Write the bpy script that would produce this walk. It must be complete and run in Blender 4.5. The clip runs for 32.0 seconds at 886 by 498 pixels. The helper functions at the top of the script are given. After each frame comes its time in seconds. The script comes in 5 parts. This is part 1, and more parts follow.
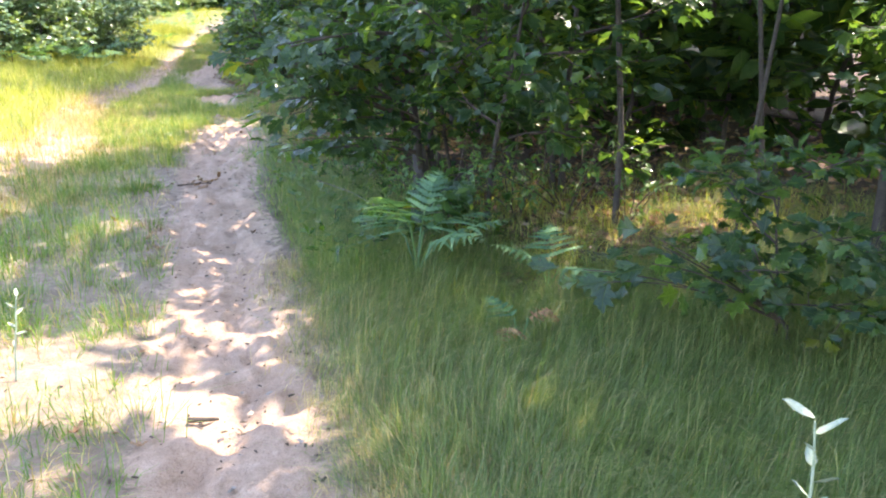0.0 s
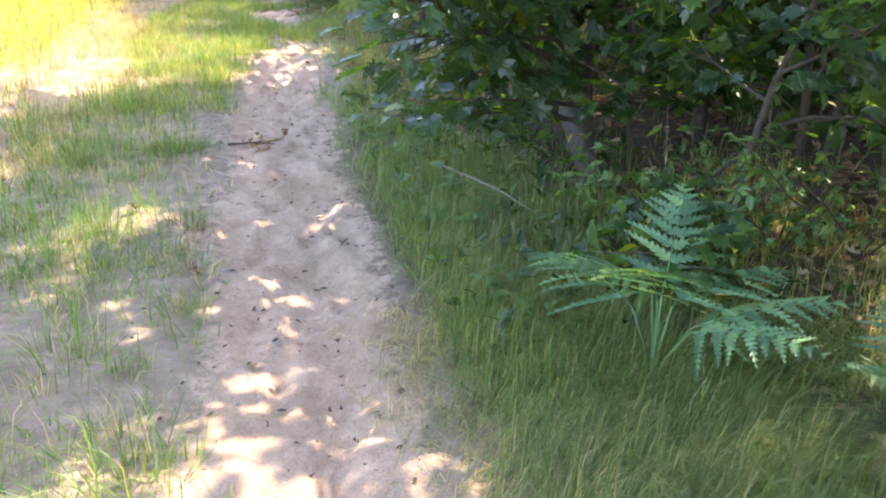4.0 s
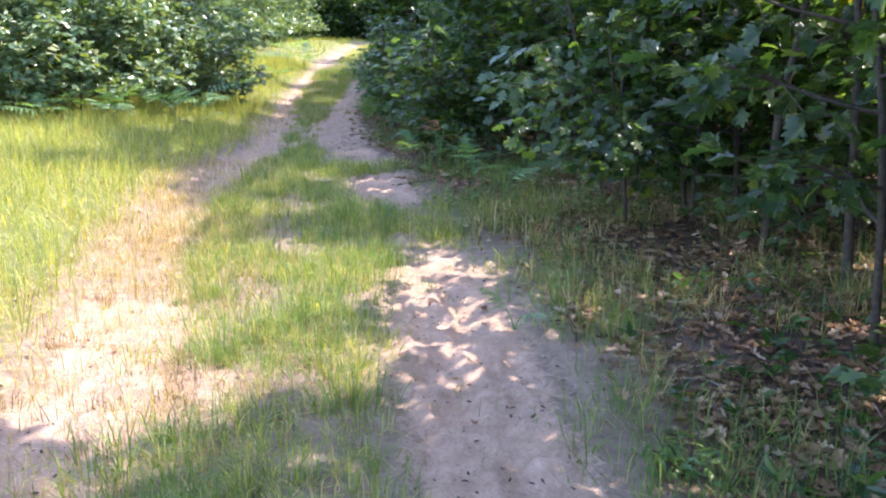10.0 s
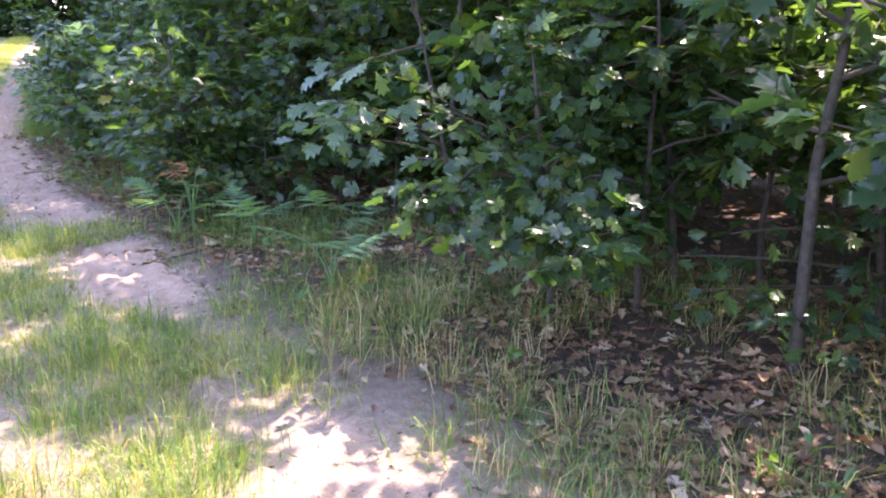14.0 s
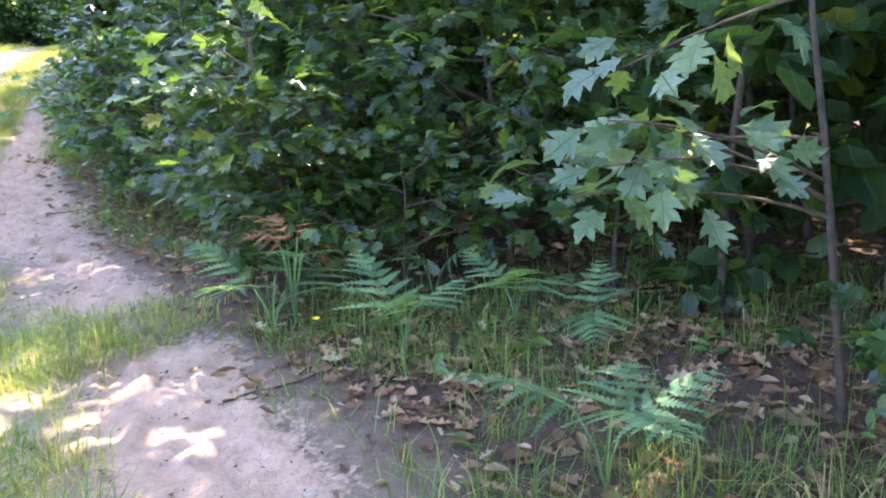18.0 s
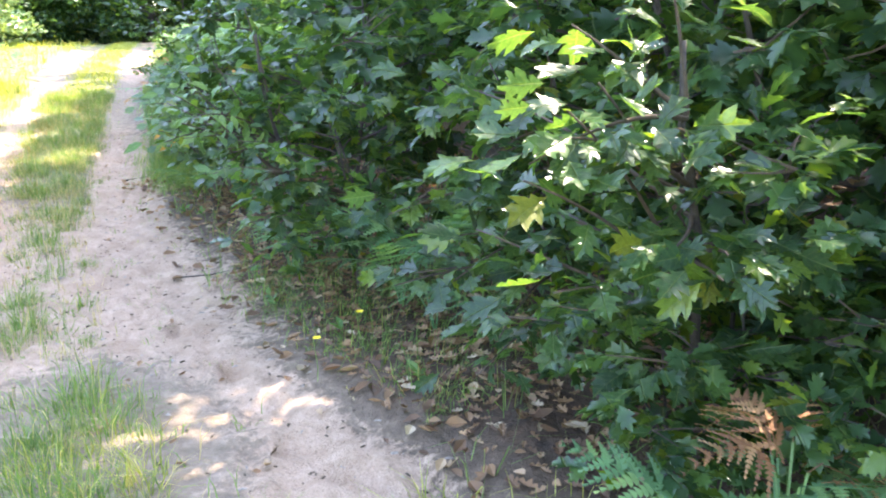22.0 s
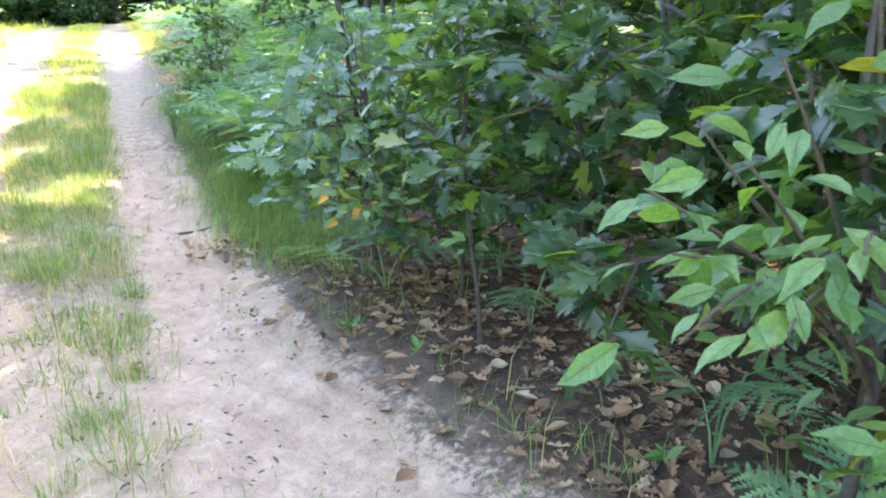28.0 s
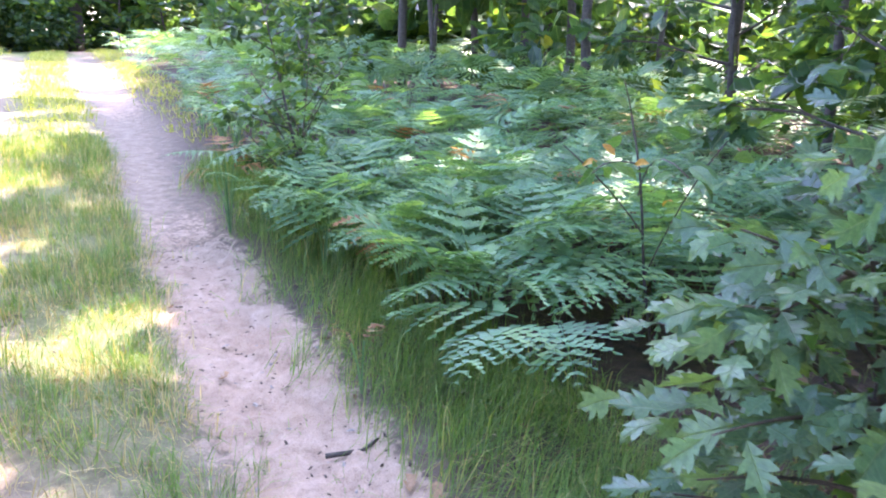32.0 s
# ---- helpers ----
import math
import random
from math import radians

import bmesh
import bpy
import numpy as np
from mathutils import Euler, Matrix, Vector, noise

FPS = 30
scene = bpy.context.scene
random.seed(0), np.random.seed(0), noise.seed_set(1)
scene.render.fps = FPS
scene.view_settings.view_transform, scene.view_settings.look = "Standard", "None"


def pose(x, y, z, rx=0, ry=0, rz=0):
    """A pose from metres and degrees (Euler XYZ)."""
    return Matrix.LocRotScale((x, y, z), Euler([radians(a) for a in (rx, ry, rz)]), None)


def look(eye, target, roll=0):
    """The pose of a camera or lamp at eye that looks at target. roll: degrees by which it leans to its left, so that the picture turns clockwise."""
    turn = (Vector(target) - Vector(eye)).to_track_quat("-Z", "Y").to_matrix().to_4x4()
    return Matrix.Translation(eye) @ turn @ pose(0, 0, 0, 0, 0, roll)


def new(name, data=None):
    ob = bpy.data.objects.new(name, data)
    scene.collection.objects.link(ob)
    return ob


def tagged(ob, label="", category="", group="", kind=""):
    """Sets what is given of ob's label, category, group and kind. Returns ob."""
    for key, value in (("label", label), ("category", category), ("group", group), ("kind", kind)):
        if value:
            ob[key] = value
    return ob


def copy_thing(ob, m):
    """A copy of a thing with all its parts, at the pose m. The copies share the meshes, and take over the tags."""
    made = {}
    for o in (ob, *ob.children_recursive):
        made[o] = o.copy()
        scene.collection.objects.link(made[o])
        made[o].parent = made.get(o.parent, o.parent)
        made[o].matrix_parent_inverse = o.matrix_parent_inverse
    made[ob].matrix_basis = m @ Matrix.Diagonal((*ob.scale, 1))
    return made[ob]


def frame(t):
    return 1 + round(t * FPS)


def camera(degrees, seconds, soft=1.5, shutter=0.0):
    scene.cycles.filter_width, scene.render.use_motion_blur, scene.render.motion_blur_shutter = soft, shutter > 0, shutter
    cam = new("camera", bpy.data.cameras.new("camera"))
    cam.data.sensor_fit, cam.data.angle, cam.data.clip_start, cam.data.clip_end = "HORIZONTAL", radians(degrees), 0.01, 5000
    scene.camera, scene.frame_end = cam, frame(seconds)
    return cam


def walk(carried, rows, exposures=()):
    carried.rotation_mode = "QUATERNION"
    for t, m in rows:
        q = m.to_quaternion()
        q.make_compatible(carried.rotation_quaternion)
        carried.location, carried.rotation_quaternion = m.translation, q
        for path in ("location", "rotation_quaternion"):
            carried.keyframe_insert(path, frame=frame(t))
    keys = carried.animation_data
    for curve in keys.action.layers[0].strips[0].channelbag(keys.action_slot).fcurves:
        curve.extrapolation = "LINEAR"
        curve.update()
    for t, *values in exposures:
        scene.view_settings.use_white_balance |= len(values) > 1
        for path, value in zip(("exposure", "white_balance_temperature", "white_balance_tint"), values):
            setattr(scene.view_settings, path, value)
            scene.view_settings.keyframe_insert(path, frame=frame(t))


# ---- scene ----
LENS = 55.0
# seconds, eye x y z, yaw (to the left of +y), pitch, roll
PATH = [
    (0.0, 0.046, 0.138, 1.484, -19.47, -16.16, -0.94),
    (0.5, 0.056, 0.447, 1.476, -20.78, -16.77, -0.08),
    (1.0, -0.029, 0.724, 1.511, -25.05, -15.55, 3.85),
    (1.5, -0.040, 0.981, 1.485, -23.82, -16.68, 5.10),
    (2.0, 0.148, 1.291, 1.487, -23.18, -16.81, 1.06),
    (2.5, 0.110, 1.564, 1.439, -16.29, -20.27, 1.03),
    (4.5, 0.115, 2.646, 1.356, -17.06, -21.39, 1.71),
    (5.0, 0.077, 2.899, 1.388, -14.58, -19.48, 5.37),
    (5.5, 0.142, 3.165, 1.368, -12.87, -20.10, 4.02),
    (6.0, 0.283, 3.437, 1.375, -12.24, -16.89, 1.90),
    (6.5, 0.263, 3.732, 1.328, -13.03, -17.55, -0.03),
    (7.0, 0.236, 4.052, 1.387, -18.26, -15.37, 4.08),
    (7.5, 0.258, 4.454, 1.361, -15.16, -15.91, 2.82),
    (8.0, 0.255, 4.738, 1.384, -15.65, -14.87, 5.06),
    (8.5, 0.111, 5.205, 1.412, -12.21, -15.13, 2.51),
    (9.0, -0.001, 5.544, 1.470, -14.04, -14.03, 1.19),
    (9.5, -0.033, 6.003, 1.498, -15.16, -12.27, -1.67),
    (10.0, -0.102, 6.296, 1.499, -13.74, -14.15, -0.39),
    (10.5, -0.260, 6.645, 1.582, -19.73, -13.00, 0.82),
    (11.0, -0.383, 6.943, 1.580, -21.85, -12.76, 1.70),
    (11.5, -0.309, 7.345, 1.576, -25.76, -14.32, 0.78),
    (12.0, -0.358, 7.613, 1.560, -27.66, -15.47, 1.04),
    (12.5, -0.472, 7.980, 1.622, -30.14, -16.19, 0.75),
    (13.0, -0.521, 8.239, 1.619, -32.38, -17.11, 3.03),
    (13.5, -0.407, 8.598, 1.608, -36.02, -14.13, -0.36),
    (15.5, 0.391, 10.235, 1.479, -36.93, -16.05, 2.02),
    (16.0, 0.426, 10.478, 1.477, -36.19, -14.79, 1.57),
    (16.5, 0.385, 10.769, 1.527, -37.68, -14.37, 1.55),
    (17.0, 0.401, 11.058, 1.515, -32.89, -15.58, 0.05),
    (17.5, 0.476, 11.388, 1.517, -30.73, -13.08, -2.70),
    (18.0, 0.507, 11.738, 1.440, -33.68, -14.57, -1.88),
    (18.5, 0.530, 12.044, 1.477, -39.03, -13.56, -1.78),
    (19.0, 0.610, 12.383, 1.463, -36.60, -11.79, -6.99),
    (19.5, 0.592, 12.653, 1.412, -30.78, -15.98, -3.75),
    (20.0, 0.532, 13.048, 1.436, -32.88, -15.69, -0.54),
    (20.5, 0.454, 13.335, 1.481, -30.56, -16.08, -1.68),
    (21.0, 0.483, 13.682, 1.467, -27.07, -14.30, -4.77),
    (21.5, 0.490, 13.973, 1.453, -25.90, -15.73, -4.78),
    (22.0, 0.484, 14.328, 1.475, -30.84, -14.64, -1.92),
    (22.5, 0.497, 14.605, 1.473, -31.52, -14.39, -2.44),
    (23.0, 0.559, 14.903, 1.497, -28.19, -12.13, -5.82),
    (23.5, 0.518, 15.194, 1.441, -24.71, -14.15, -3.55),
    (24.0, 0.457, 15.574, 1.475, -30.26, -15.48, 1.54),
    (24.5, 0.528, 15.963, 1.455, -28.39, -14.84, -1.75),
    (25.0, 0.530, 16.228, 1.409, -29.42, -15.26, 0.32),
    (25.5, 0.537, 16.664, 1.452, -32.74, -14.99, 2.30),
    (26.0, 0.520, 16.965, 1.430, -31.84, -14.19, 1.51),
    (26.5, 0.571, 17.323, 1.420, -28.55, -13.61, -0.71),
    (28.5, 0.588, 18.496, 1.418, -36.04, -15.80, -1.03),
    (29.0, 0.597, 18.856, 1.444, -37.26, -14.35, -0.03),
    (29.5, 0.733, 19.252, 1.422, -33.60, -13.76, -3.56),
    (30.0, 0.797, 19.578, 1.414, -30.14, -12.49, -3.77),
    (30.5, 0.708, 19.972, 1.480, -32.55, -13.23, -1.04),
    (31.0, 0.750, 20.435, 1.410, -30.71, -13.59, -0.52),
    (31.5, 0.805, 20.881, 1.469, -34.12, -13.36, -0.53),
    (32.0, 0.811, 21.322, 1.498, -37.33, -13.62, -0.17),
]


def carried_pose(x, y, z, yaw, pitch, roll):
    a, b = radians(yaw), radians(pitch)
    ahead = Vector((-math.sin(a) * math.cos(b), math.cos(a) * math.cos(b), math.sin(b)))
    eye = Vector((x, y, z))
    return look(eye, eye + ahead, roll)


EXPOSURES = [(0.0, 3.05, 7050, 22), (2.5, 3.35, 7400, 22), (5.0, 2.9, 7050, 25), (7.0, 2.75, 6500, 28), (9.5, 2.55, 6450, 28), (11.5, 2.75, 6150, 32), (13.0, 2.85, 6600, 38), (15.5, 3.7, 6500, 40), (17.0, 3.6, 6600, 36), (18.0, 3.5, 6700, 30), (19.0, 4.0, 6800, 40), (20.0, 3.65, 7100, 27), (22.0, 3.8, 7150, 18), (23.0, 3.75, 6950, 16), (26.0, 3.7, 7150, 15), (29.0, 4.05, 6900, 19), (30.0, 3.85, 6650, 20), (31.0, 3.6, 6650, 19), (32.0, 3.85, 6400, 35)]
cam = camera(LENS, 32.0, soft=2.0, shutter=0.2)
walk(cam, [(r[0], carried_pose(*r[1:])) for r in PATH], EXPOSURES)

# ---- daylight ----
SUN_FROM = Vector((0.80, 0.22, 1.28)).normalized()
world = bpy.data.worlds.new("sky")
scene.world = world
world.use_nodes = True
wn = world.node_tree.nodes
wn.clear()
w_out = wn.new("ShaderNodeOutputWorld")
w_bg = wn.new("ShaderNodeBackground")
w_sky = wn.new("ShaderNodeTexSky")
w_sky.sky_type = "NISHITA"
w_sky.sun_disc = False
w_sky.sun_elevation = math.asin(SUN_FROM.z)
w_sky.sun_rotation = math.atan2(SUN_FROM.x, SUN_FROM.y)
w_bg.inputs["Strength"].default_value = 0.15
world.node_tree.links.new(w_sky.outputs[0], w_bg.inputs[0])
world.node_tree.links.new(w_bg.outputs[0], w_out.inputs[0])
sun = new("sun", bpy.data.lights.new("sun", "SUN"))
sun.data.energy = 2.3
sun.data.angle = radians(0.55)
sun.data.color = (1.0, 0.93, 0.80)
sun.matrix_world = look(SUN_FROM * 60, (0, 0, 0))


# ---- materials ----
def material(name, rough=0.8):
    m = bpy.data.materials.new(name)
    m.use_nodes = True
    b = m.node_tree.nodes["Principled BSDF"]
    b.inputs["Roughness"].default_value = rough
    return m, m.node_tree.nodes, m.node_tree.links, b


def ramp(nodes, stops):
    r = nodes.new("ShaderNodeValToRGB")
    e = r.color_ramp.elements
    while len(e) < len(stops):
        e.new(0.5)
    for k, (at, c) in enumerate(stops):
        e[k].position, e[k].color = at, (*c, 1)
    return r


def noise_node(nodes, links, scale, detail=4.0, rough=0.6, coord="Object"):
    tc = nodes.new("ShaderNodeTexCoord")
    n = nodes.new("ShaderNodeTexNoise")
    n.inputs["Scale"].default_value, n.inputs["Detail"].default_value = scale, detail
    n.inputs["Roughness"].default_value = rough
    links.new(tc.outputs[coord], n.inputs["Vector"])
    return n


def mix_color(nodes, links, fac, a, b, blend="MIX"):
    m = nodes.new("ShaderNodeMix")
    m.data_type, m.blend_type = "RGBA", blend
    for sock, v in ((m.inputs[0], fac), (m.inputs[6], a), (m.inputs[7], b)):
        if isinstance(v, (int, float)):
            sock.default_value = v
        elif isinstance(v, tuple):
            sock.default_value = (*v, 1)
        else:
            links.new(v, sock)
    return m.outputs[2]


def leaf_material(name, stops, gloss=0.42, glow=0.35, veined=False):
    """A leaf: waxy upper skin, light shining through, each leaf of its own tint, mottled along the blade."""
    m, nodes, links, b = material(name, gloss)
    geo = nodes.new("ShaderNodeNewGeometry")
    r = ramp(nodes, stops)
    each = nodes.new("ShaderNodeObjectInfo")
    add = nodes.new("ShaderNodeMath")
    links.new(geo.outputs["Random Per Island"], add.inputs[0])
    links.new(each.outputs["Random"], add.inputs[1])
    part_of = nodes.new("ShaderNodeMath")
    part_of.operation = "FRACT"
    links.new(add.outputs[0], part_of.inputs[0])
    links.new(part_of.outputs[0], r.inputs[0])
    n = noise_node(nodes, links, 9.0, 3.0)
    spots = ramp(nodes, [(0.35, (0.72, 0.74, 0.70)), (0.65, (1.12, 1.10, 1.0))])
    links.new(n.outputs[0], spots.inputs[0])
    col = mix_color(nodes, links, 1.0, r.outputs[0], spots.outputs[0], "MULTIPLY")
    if veined:
        # midrib and side veins, paler than the blade and pressed into it
        tc = nodes.new("ShaderNodeTexCoord")
        sep = nodes.new("ShaderNodeSeparateXYZ")
        links.new(tc.outputs["Object"], sep.inputs[0])

        def calc(op, p, q, clamp=False):
            k = nodes.new("ShaderNodeMath")
            k.operation, k.use_clamp = op, clamp
            for sock, val in ((k.inputs[0], p), (k.inputs[1], q)):
                if isinstance(val, (int, float)):
                    sock.default_value = val
                else:
                    links.new(val, sock)
            return k.outputs[0]

        across = calc("ABSOLUTE", sep.outputs[0], 0.0)
        rib = calc("SUBTRACT", 1.0, calc("MULTIPLY", across, 55.0), True)
        run = calc("PINGPONG", calc("SUBTRACT", sep.outputs[1], calc("MULTIPLY", across, 0.75)), 0.065)
        side_vein = calc("SUBTRACT", 0.7, calc("MULTIPLY", run, 90.0), True)
        vein = calc("MAXIMUM", rib, side_vein)
        col = mix_color(nodes, links, calc("MULTIPLY", vein, 0.36), col, (0.22, 0.30, 0.12))
        dent = nodes.new("ShaderNodeBump")
        dent.inputs["Strength"].default_value, dent.inputs["Distance"].default_value = 0.6, 0.01
        dent.invert = True
        links.new(vein, dent.inputs["Height"])
        links.new(dent.outputs[0], b.inputs["Normal"])
    links.new(col, b.inputs["Base Color"])
    b.inputs["Specular IOR Level"].default_value = 0.62 if veined else 0.5
    t = nodes.new("ShaderNodeBsdfTranslucent")
    tint = mix_color(nodes, links, 1.0, col, (2.2, 1.95, 0.6), "MULTIPLY")
    links.new(tint, t.inputs[0])
    s = nodes.new("ShaderNodeMixShader")
    s.inputs[0].default_value = glow
    links.new(b.outputs[0], s.inputs[1])
    links.new(t.outputs[0], s.inputs[2])
    links.new(s.outputs[0], nodes["Material Output"].inputs[0])
    return m


OAK = leaf_material("oak_leaf", [(0.0, (0.024, 0.064, 0.034)), (0.5, (0.043, 0.102, 0.045)), (0.85, (0.066, 0.142, 0.046)), (0.98, (0.11, 0.19, 0.035)), (1.0, (0.15, 0.16, 0.03))], 0.27, 0.50, True)
OAK_PALE = leaf_material("oak_leaf_pale", [(0.0, (0.058, 0.130, 0.082)), (0.6, (0.095, 0.185, 0.108)), (1.0, (0.14, 0.23, 0.095))], 0.28, 0.36, True)
HAZEL = leaf_material("hazel_leaf", [(0.0, (0.095, 0.175, 0.105)), (0.6, (0.150, 0.245, 0.150)), (1.0, (0.22, 0.31, 0.17))], 0.30, 0.30)
CHERRY = leaf_material("cherry_leaf", [(0.0, (0.050, 0.130, 0.035)), (0.6, (0.085, 0.190, 0.055)), (0.96, (0.12, 0.22, 0.05)), (1.0, (0.30, 0.22, 0.03))], 0.45, 0.38, True)
FERN = leaf_material("bracken_frond", [(0.0, (0.065, 0.165, 0.080)), (0.6, (0.125, 0.270, 0.145)), (1.0, (0.19, 0.33, 0.140))], 0.50, 0.36)
FERN_DRY = leaf_material("dry_bracken", [(0.0, (0.20, 0.10, 0.055)), (0.6, (0.32, 0.17, 0.09)), (1.0, (0.42, 0.27, 0.14))], 0.8, 0.25)
GRASS = leaf_material("grass_blade", [(0.0, (0.070, 0.150, 0.042)), (0.5, (0.11, 0.215, 0.062)), (0.85, (0.17, 0.27, 0.085)), (1.0, (0.40, 0.35, 0.17))], 0.5, 0.40)
GRASS_SOFT = leaf_material("soft_grass_blade", [(0.0, (0.080, 0.145, 0.045)), (0.5, (0.135, 0.21, 0.075)), (0.85, (0.22, 0.27, 0.12)), (1.0, (0.42, 0.37, 0.23))], 0.5, 0.40)
# yellow-green bank grass, its colour lightened to carry sunlight
GRASS_SUNNY = leaf_material("sunlit_grass_blade", [(0.0, (0.16, 0.23, 0.035)), (0.5, (0.265, 0.33, 0.085)), (0.8, (0.38, 0.41, 0.14)), (1.0, (0.58, 0.50, 0.25))], 0.55, 0.40)
GRASS_DRY = leaf_material("dry_grass_blade", [(0.0, (0.28, 0.22, 0.11)), (0.6, (0.45, 0.36, 0.19)), (1.0, (0.56, 0.48, 0.29))], 0.7, 0.25)
GRASS_DEAD = leaf_material("dead_grass_blade", [(0.0, (0.13, 0.085, 0.05)), (0.6, (0.23, 0.155, 0.09)), (1.0, (0.34, 0.25, 0.15))], 0.8, 0.2)
LITTER = leaf_material("fallen_leaf", [(0.0, (0.10, 0.055, 0.034)), (0.5, (0.23, 0.13, 0.075)), (0.85, (0.36, 0.23, 0.14)), (1.0, (0.46, 0.37, 0.28))], 0.75, 0.12)
YELLOW_LEAF = leaf_material("yellowed_leaf", [(0.0, (0.40, 0.19, 0.03)), (1.0, (0.50, 0.30, 0.06))], 0.5, 0.35)


def bark_material(name, dark, light):
    m, nodes, links, b = material(name, 0.9)
    n = noise_node(nodes, links, 26.0, 6.0, 0.7)
    r = ramp(nodes, [(0.3, dark), (0.7, light)])
    links.new(n.outputs[0], r.inputs[0])
    links.new(r.outputs[0], b.inputs["Base Color"])
    bump = nodes.new("ShaderNodeBump")
    bump.inputs["Strength"].default_value, bump.inputs["Distance"].default_value = 0.7, 0.01
    links.new(n.outputs[0], bump.inputs["Height"])
    links.new(bump.outputs[0], b.inputs["Normal"])
    return m


BARK = bark_material("oak_bark", (0.022, 0.018, 0.015), (0.085, 0.070, 0.055))
BARK_PALE = bark_material("weathered_wood", (0.16, 0.13, 0.10), (0.40, 0.35, 0.29))
TWIG = bark_material("twig_bark", (0.03, 0.022, 0.015), (0.11, 0.08, 0.05))


def ground_material():
    m, nodes, links, b = material("sandy_forest_ground", 0.95)
    at = nodes.new("ShaderNodeAttribute")
    at.attribute_name = "sand"
    lit = nodes.new("ShaderNodeAttribute")
    lit.attribute_name = "humus"
    big = noise_node(nodes, links, 1.7, 5.0, 0.65)
    mid = noise_node(nodes, links, 11.0, 5.0, 0.7)
    fine = noise_node(nodes, links, 160.0, 3.0, 0.7)
    sand = ramp(nodes, [(0.25, (0.275, 0.190, 0.125)), (0.48, (0.415, 0.292, 0.200)), (0.75, (0.53, 0.392, 0.285))])
    links.new(mid.outputs[0], sand.inputs[0])
    warm = mix_color(nodes, links, 0.0, sand.outputs[0], (0.30, 0.195, 0.12))
    wf = nodes.new("ShaderNodeMapRange")
    wf.inputs[1].default_value, wf.inputs[2].default_value, wf.inputs[4].default_value = 0.48, 0.74, 0.75
    links.new(big.outputs[0], wf.inputs[0])
    links.new(wf.outputs[0], warm.node.inputs[0])
    grain = ramp(nodes, [(0.30, (0.62, 0.60, 0.58)), (0.5, (1.0, 1.0, 1.0)), (0.72, (1.12, 1.12, 1.12))])
    links.new(fine.outputs[0], grain.inputs[0])
    sand_c = mix_color(nodes, links, 1.0, warm, grain.outputs[0], "MULTIPLY")
    soil = ramp(nodes, [(0.3, (0.17, 0.128, 0.085)), (0.55, (0.275, 0.21, 0.148)), (0.75, (0.37, 0.29, 0.21))])
    links.new(mid.outputs[0], soil.inputs[0])
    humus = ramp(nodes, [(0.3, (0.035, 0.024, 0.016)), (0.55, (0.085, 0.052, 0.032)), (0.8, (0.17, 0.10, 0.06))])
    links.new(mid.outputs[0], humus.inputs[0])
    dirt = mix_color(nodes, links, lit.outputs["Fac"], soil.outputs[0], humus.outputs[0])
    grown = nodes.new("ShaderNodeAttribute")
    grown.attribute_name = "turf"
    turf = ramp(nodes, [(0.3, (0.075, 0.095, 0.025)), (0.55, (0.15, 0.175, 0.050)), (0.75, (0.25, 0.25, 0.10))])
    links.new(mid.outputs[0], turf.inputs[0])
    dirt = mix_color(nodes, links, grown.outputs["Fac"], dirt, turf.outputs[0])
    edge = nodes.new("ShaderNodeMath")
    edge.operation = "MULTIPLY_ADD"
    edge.inputs[1].default_value, edge.inputs[2].default_value = 7.0, -3.5
    lumps = noise_node(nodes, links, 38.0, 4.0, 0.65)
    crumb = mix_color(nodes, links, 0.55, mid.outputs[0], lumps.outputs[0])
    links.new(crumb, edge.inputs[0])
    add = nodes.new("ShaderNodeMath")
    add.use_clamp = True
    hump = nodes.new("ShaderNodeMath")
    hump.operation = "PINGPONG"
    hump.inputs[1].default_value = 0.5
    links.new(at.outputs["Fac"], hump.inputs[0])
    frayed = nodes.new("ShaderNodeMath")
    frayed.operation = "MULTIPLY"
    links.new(edge.outputs[0], frayed.inputs[0])
    links.new(hump.outputs[0], frayed.inputs[1])
    links.new(frayed.outputs[0], add.inputs[0])
    links.new(at.outputs["Fac"], add.inputs[1])
    crisp = nodes.new("ShaderNodeMapRange")
    crisp.interpolation_type = "SMOOTHSTEP"
    crisp.inputs[1].default_value, crisp.inputs[2].default_value = 0.25, 0.75
    links.new(add.outputs[0], crisp.inputs[0])
    col = mix_color(nodes, links, crisp.outputs[0], dirt, sand_c)
    links.new(col, b.inputs["Base Color"])
    bump = nodes.new("ShaderNodeBump")
    bump.inputs["Strength"].default_value, bump.inputs["Distance"].default_value = 0.9, 0.025
    hsum = nodes.new("ShaderNodeMath")
    hsum.operation = "MULTIPLY_ADD"
    hsum.inputs[1].default_value = 0.25
    links.new(fine.outputs[0], hsum.inputs[0])
    rough_h = nodes.new("ShaderNodeMath")
    rough_h.operation = "MULTIPLY_ADD"
    rough_h.inputs[1].default_value = 0.8
    links.new(lumps.outputs[0], rough_h.inputs[0])
    links.new(mid.outputs[0], rough_h.inputs[2])
    links.new(rough_h.outputs[0], hsum.inputs[2])
    links.new(hsum.outputs[0], bump.inputs["Height"])
    links.new(bump.outputs[0], b.inputs["Normal"])
    return m


GROUND = ground_material()


# ---- small helpers ----
def along(knots, y):
    """A smooth line x(y) through knots (y, x)."""
    ys, xs = [k[0] for k in knots], [k[1] for k in knots]
    return np.interp(y, ys, xs)


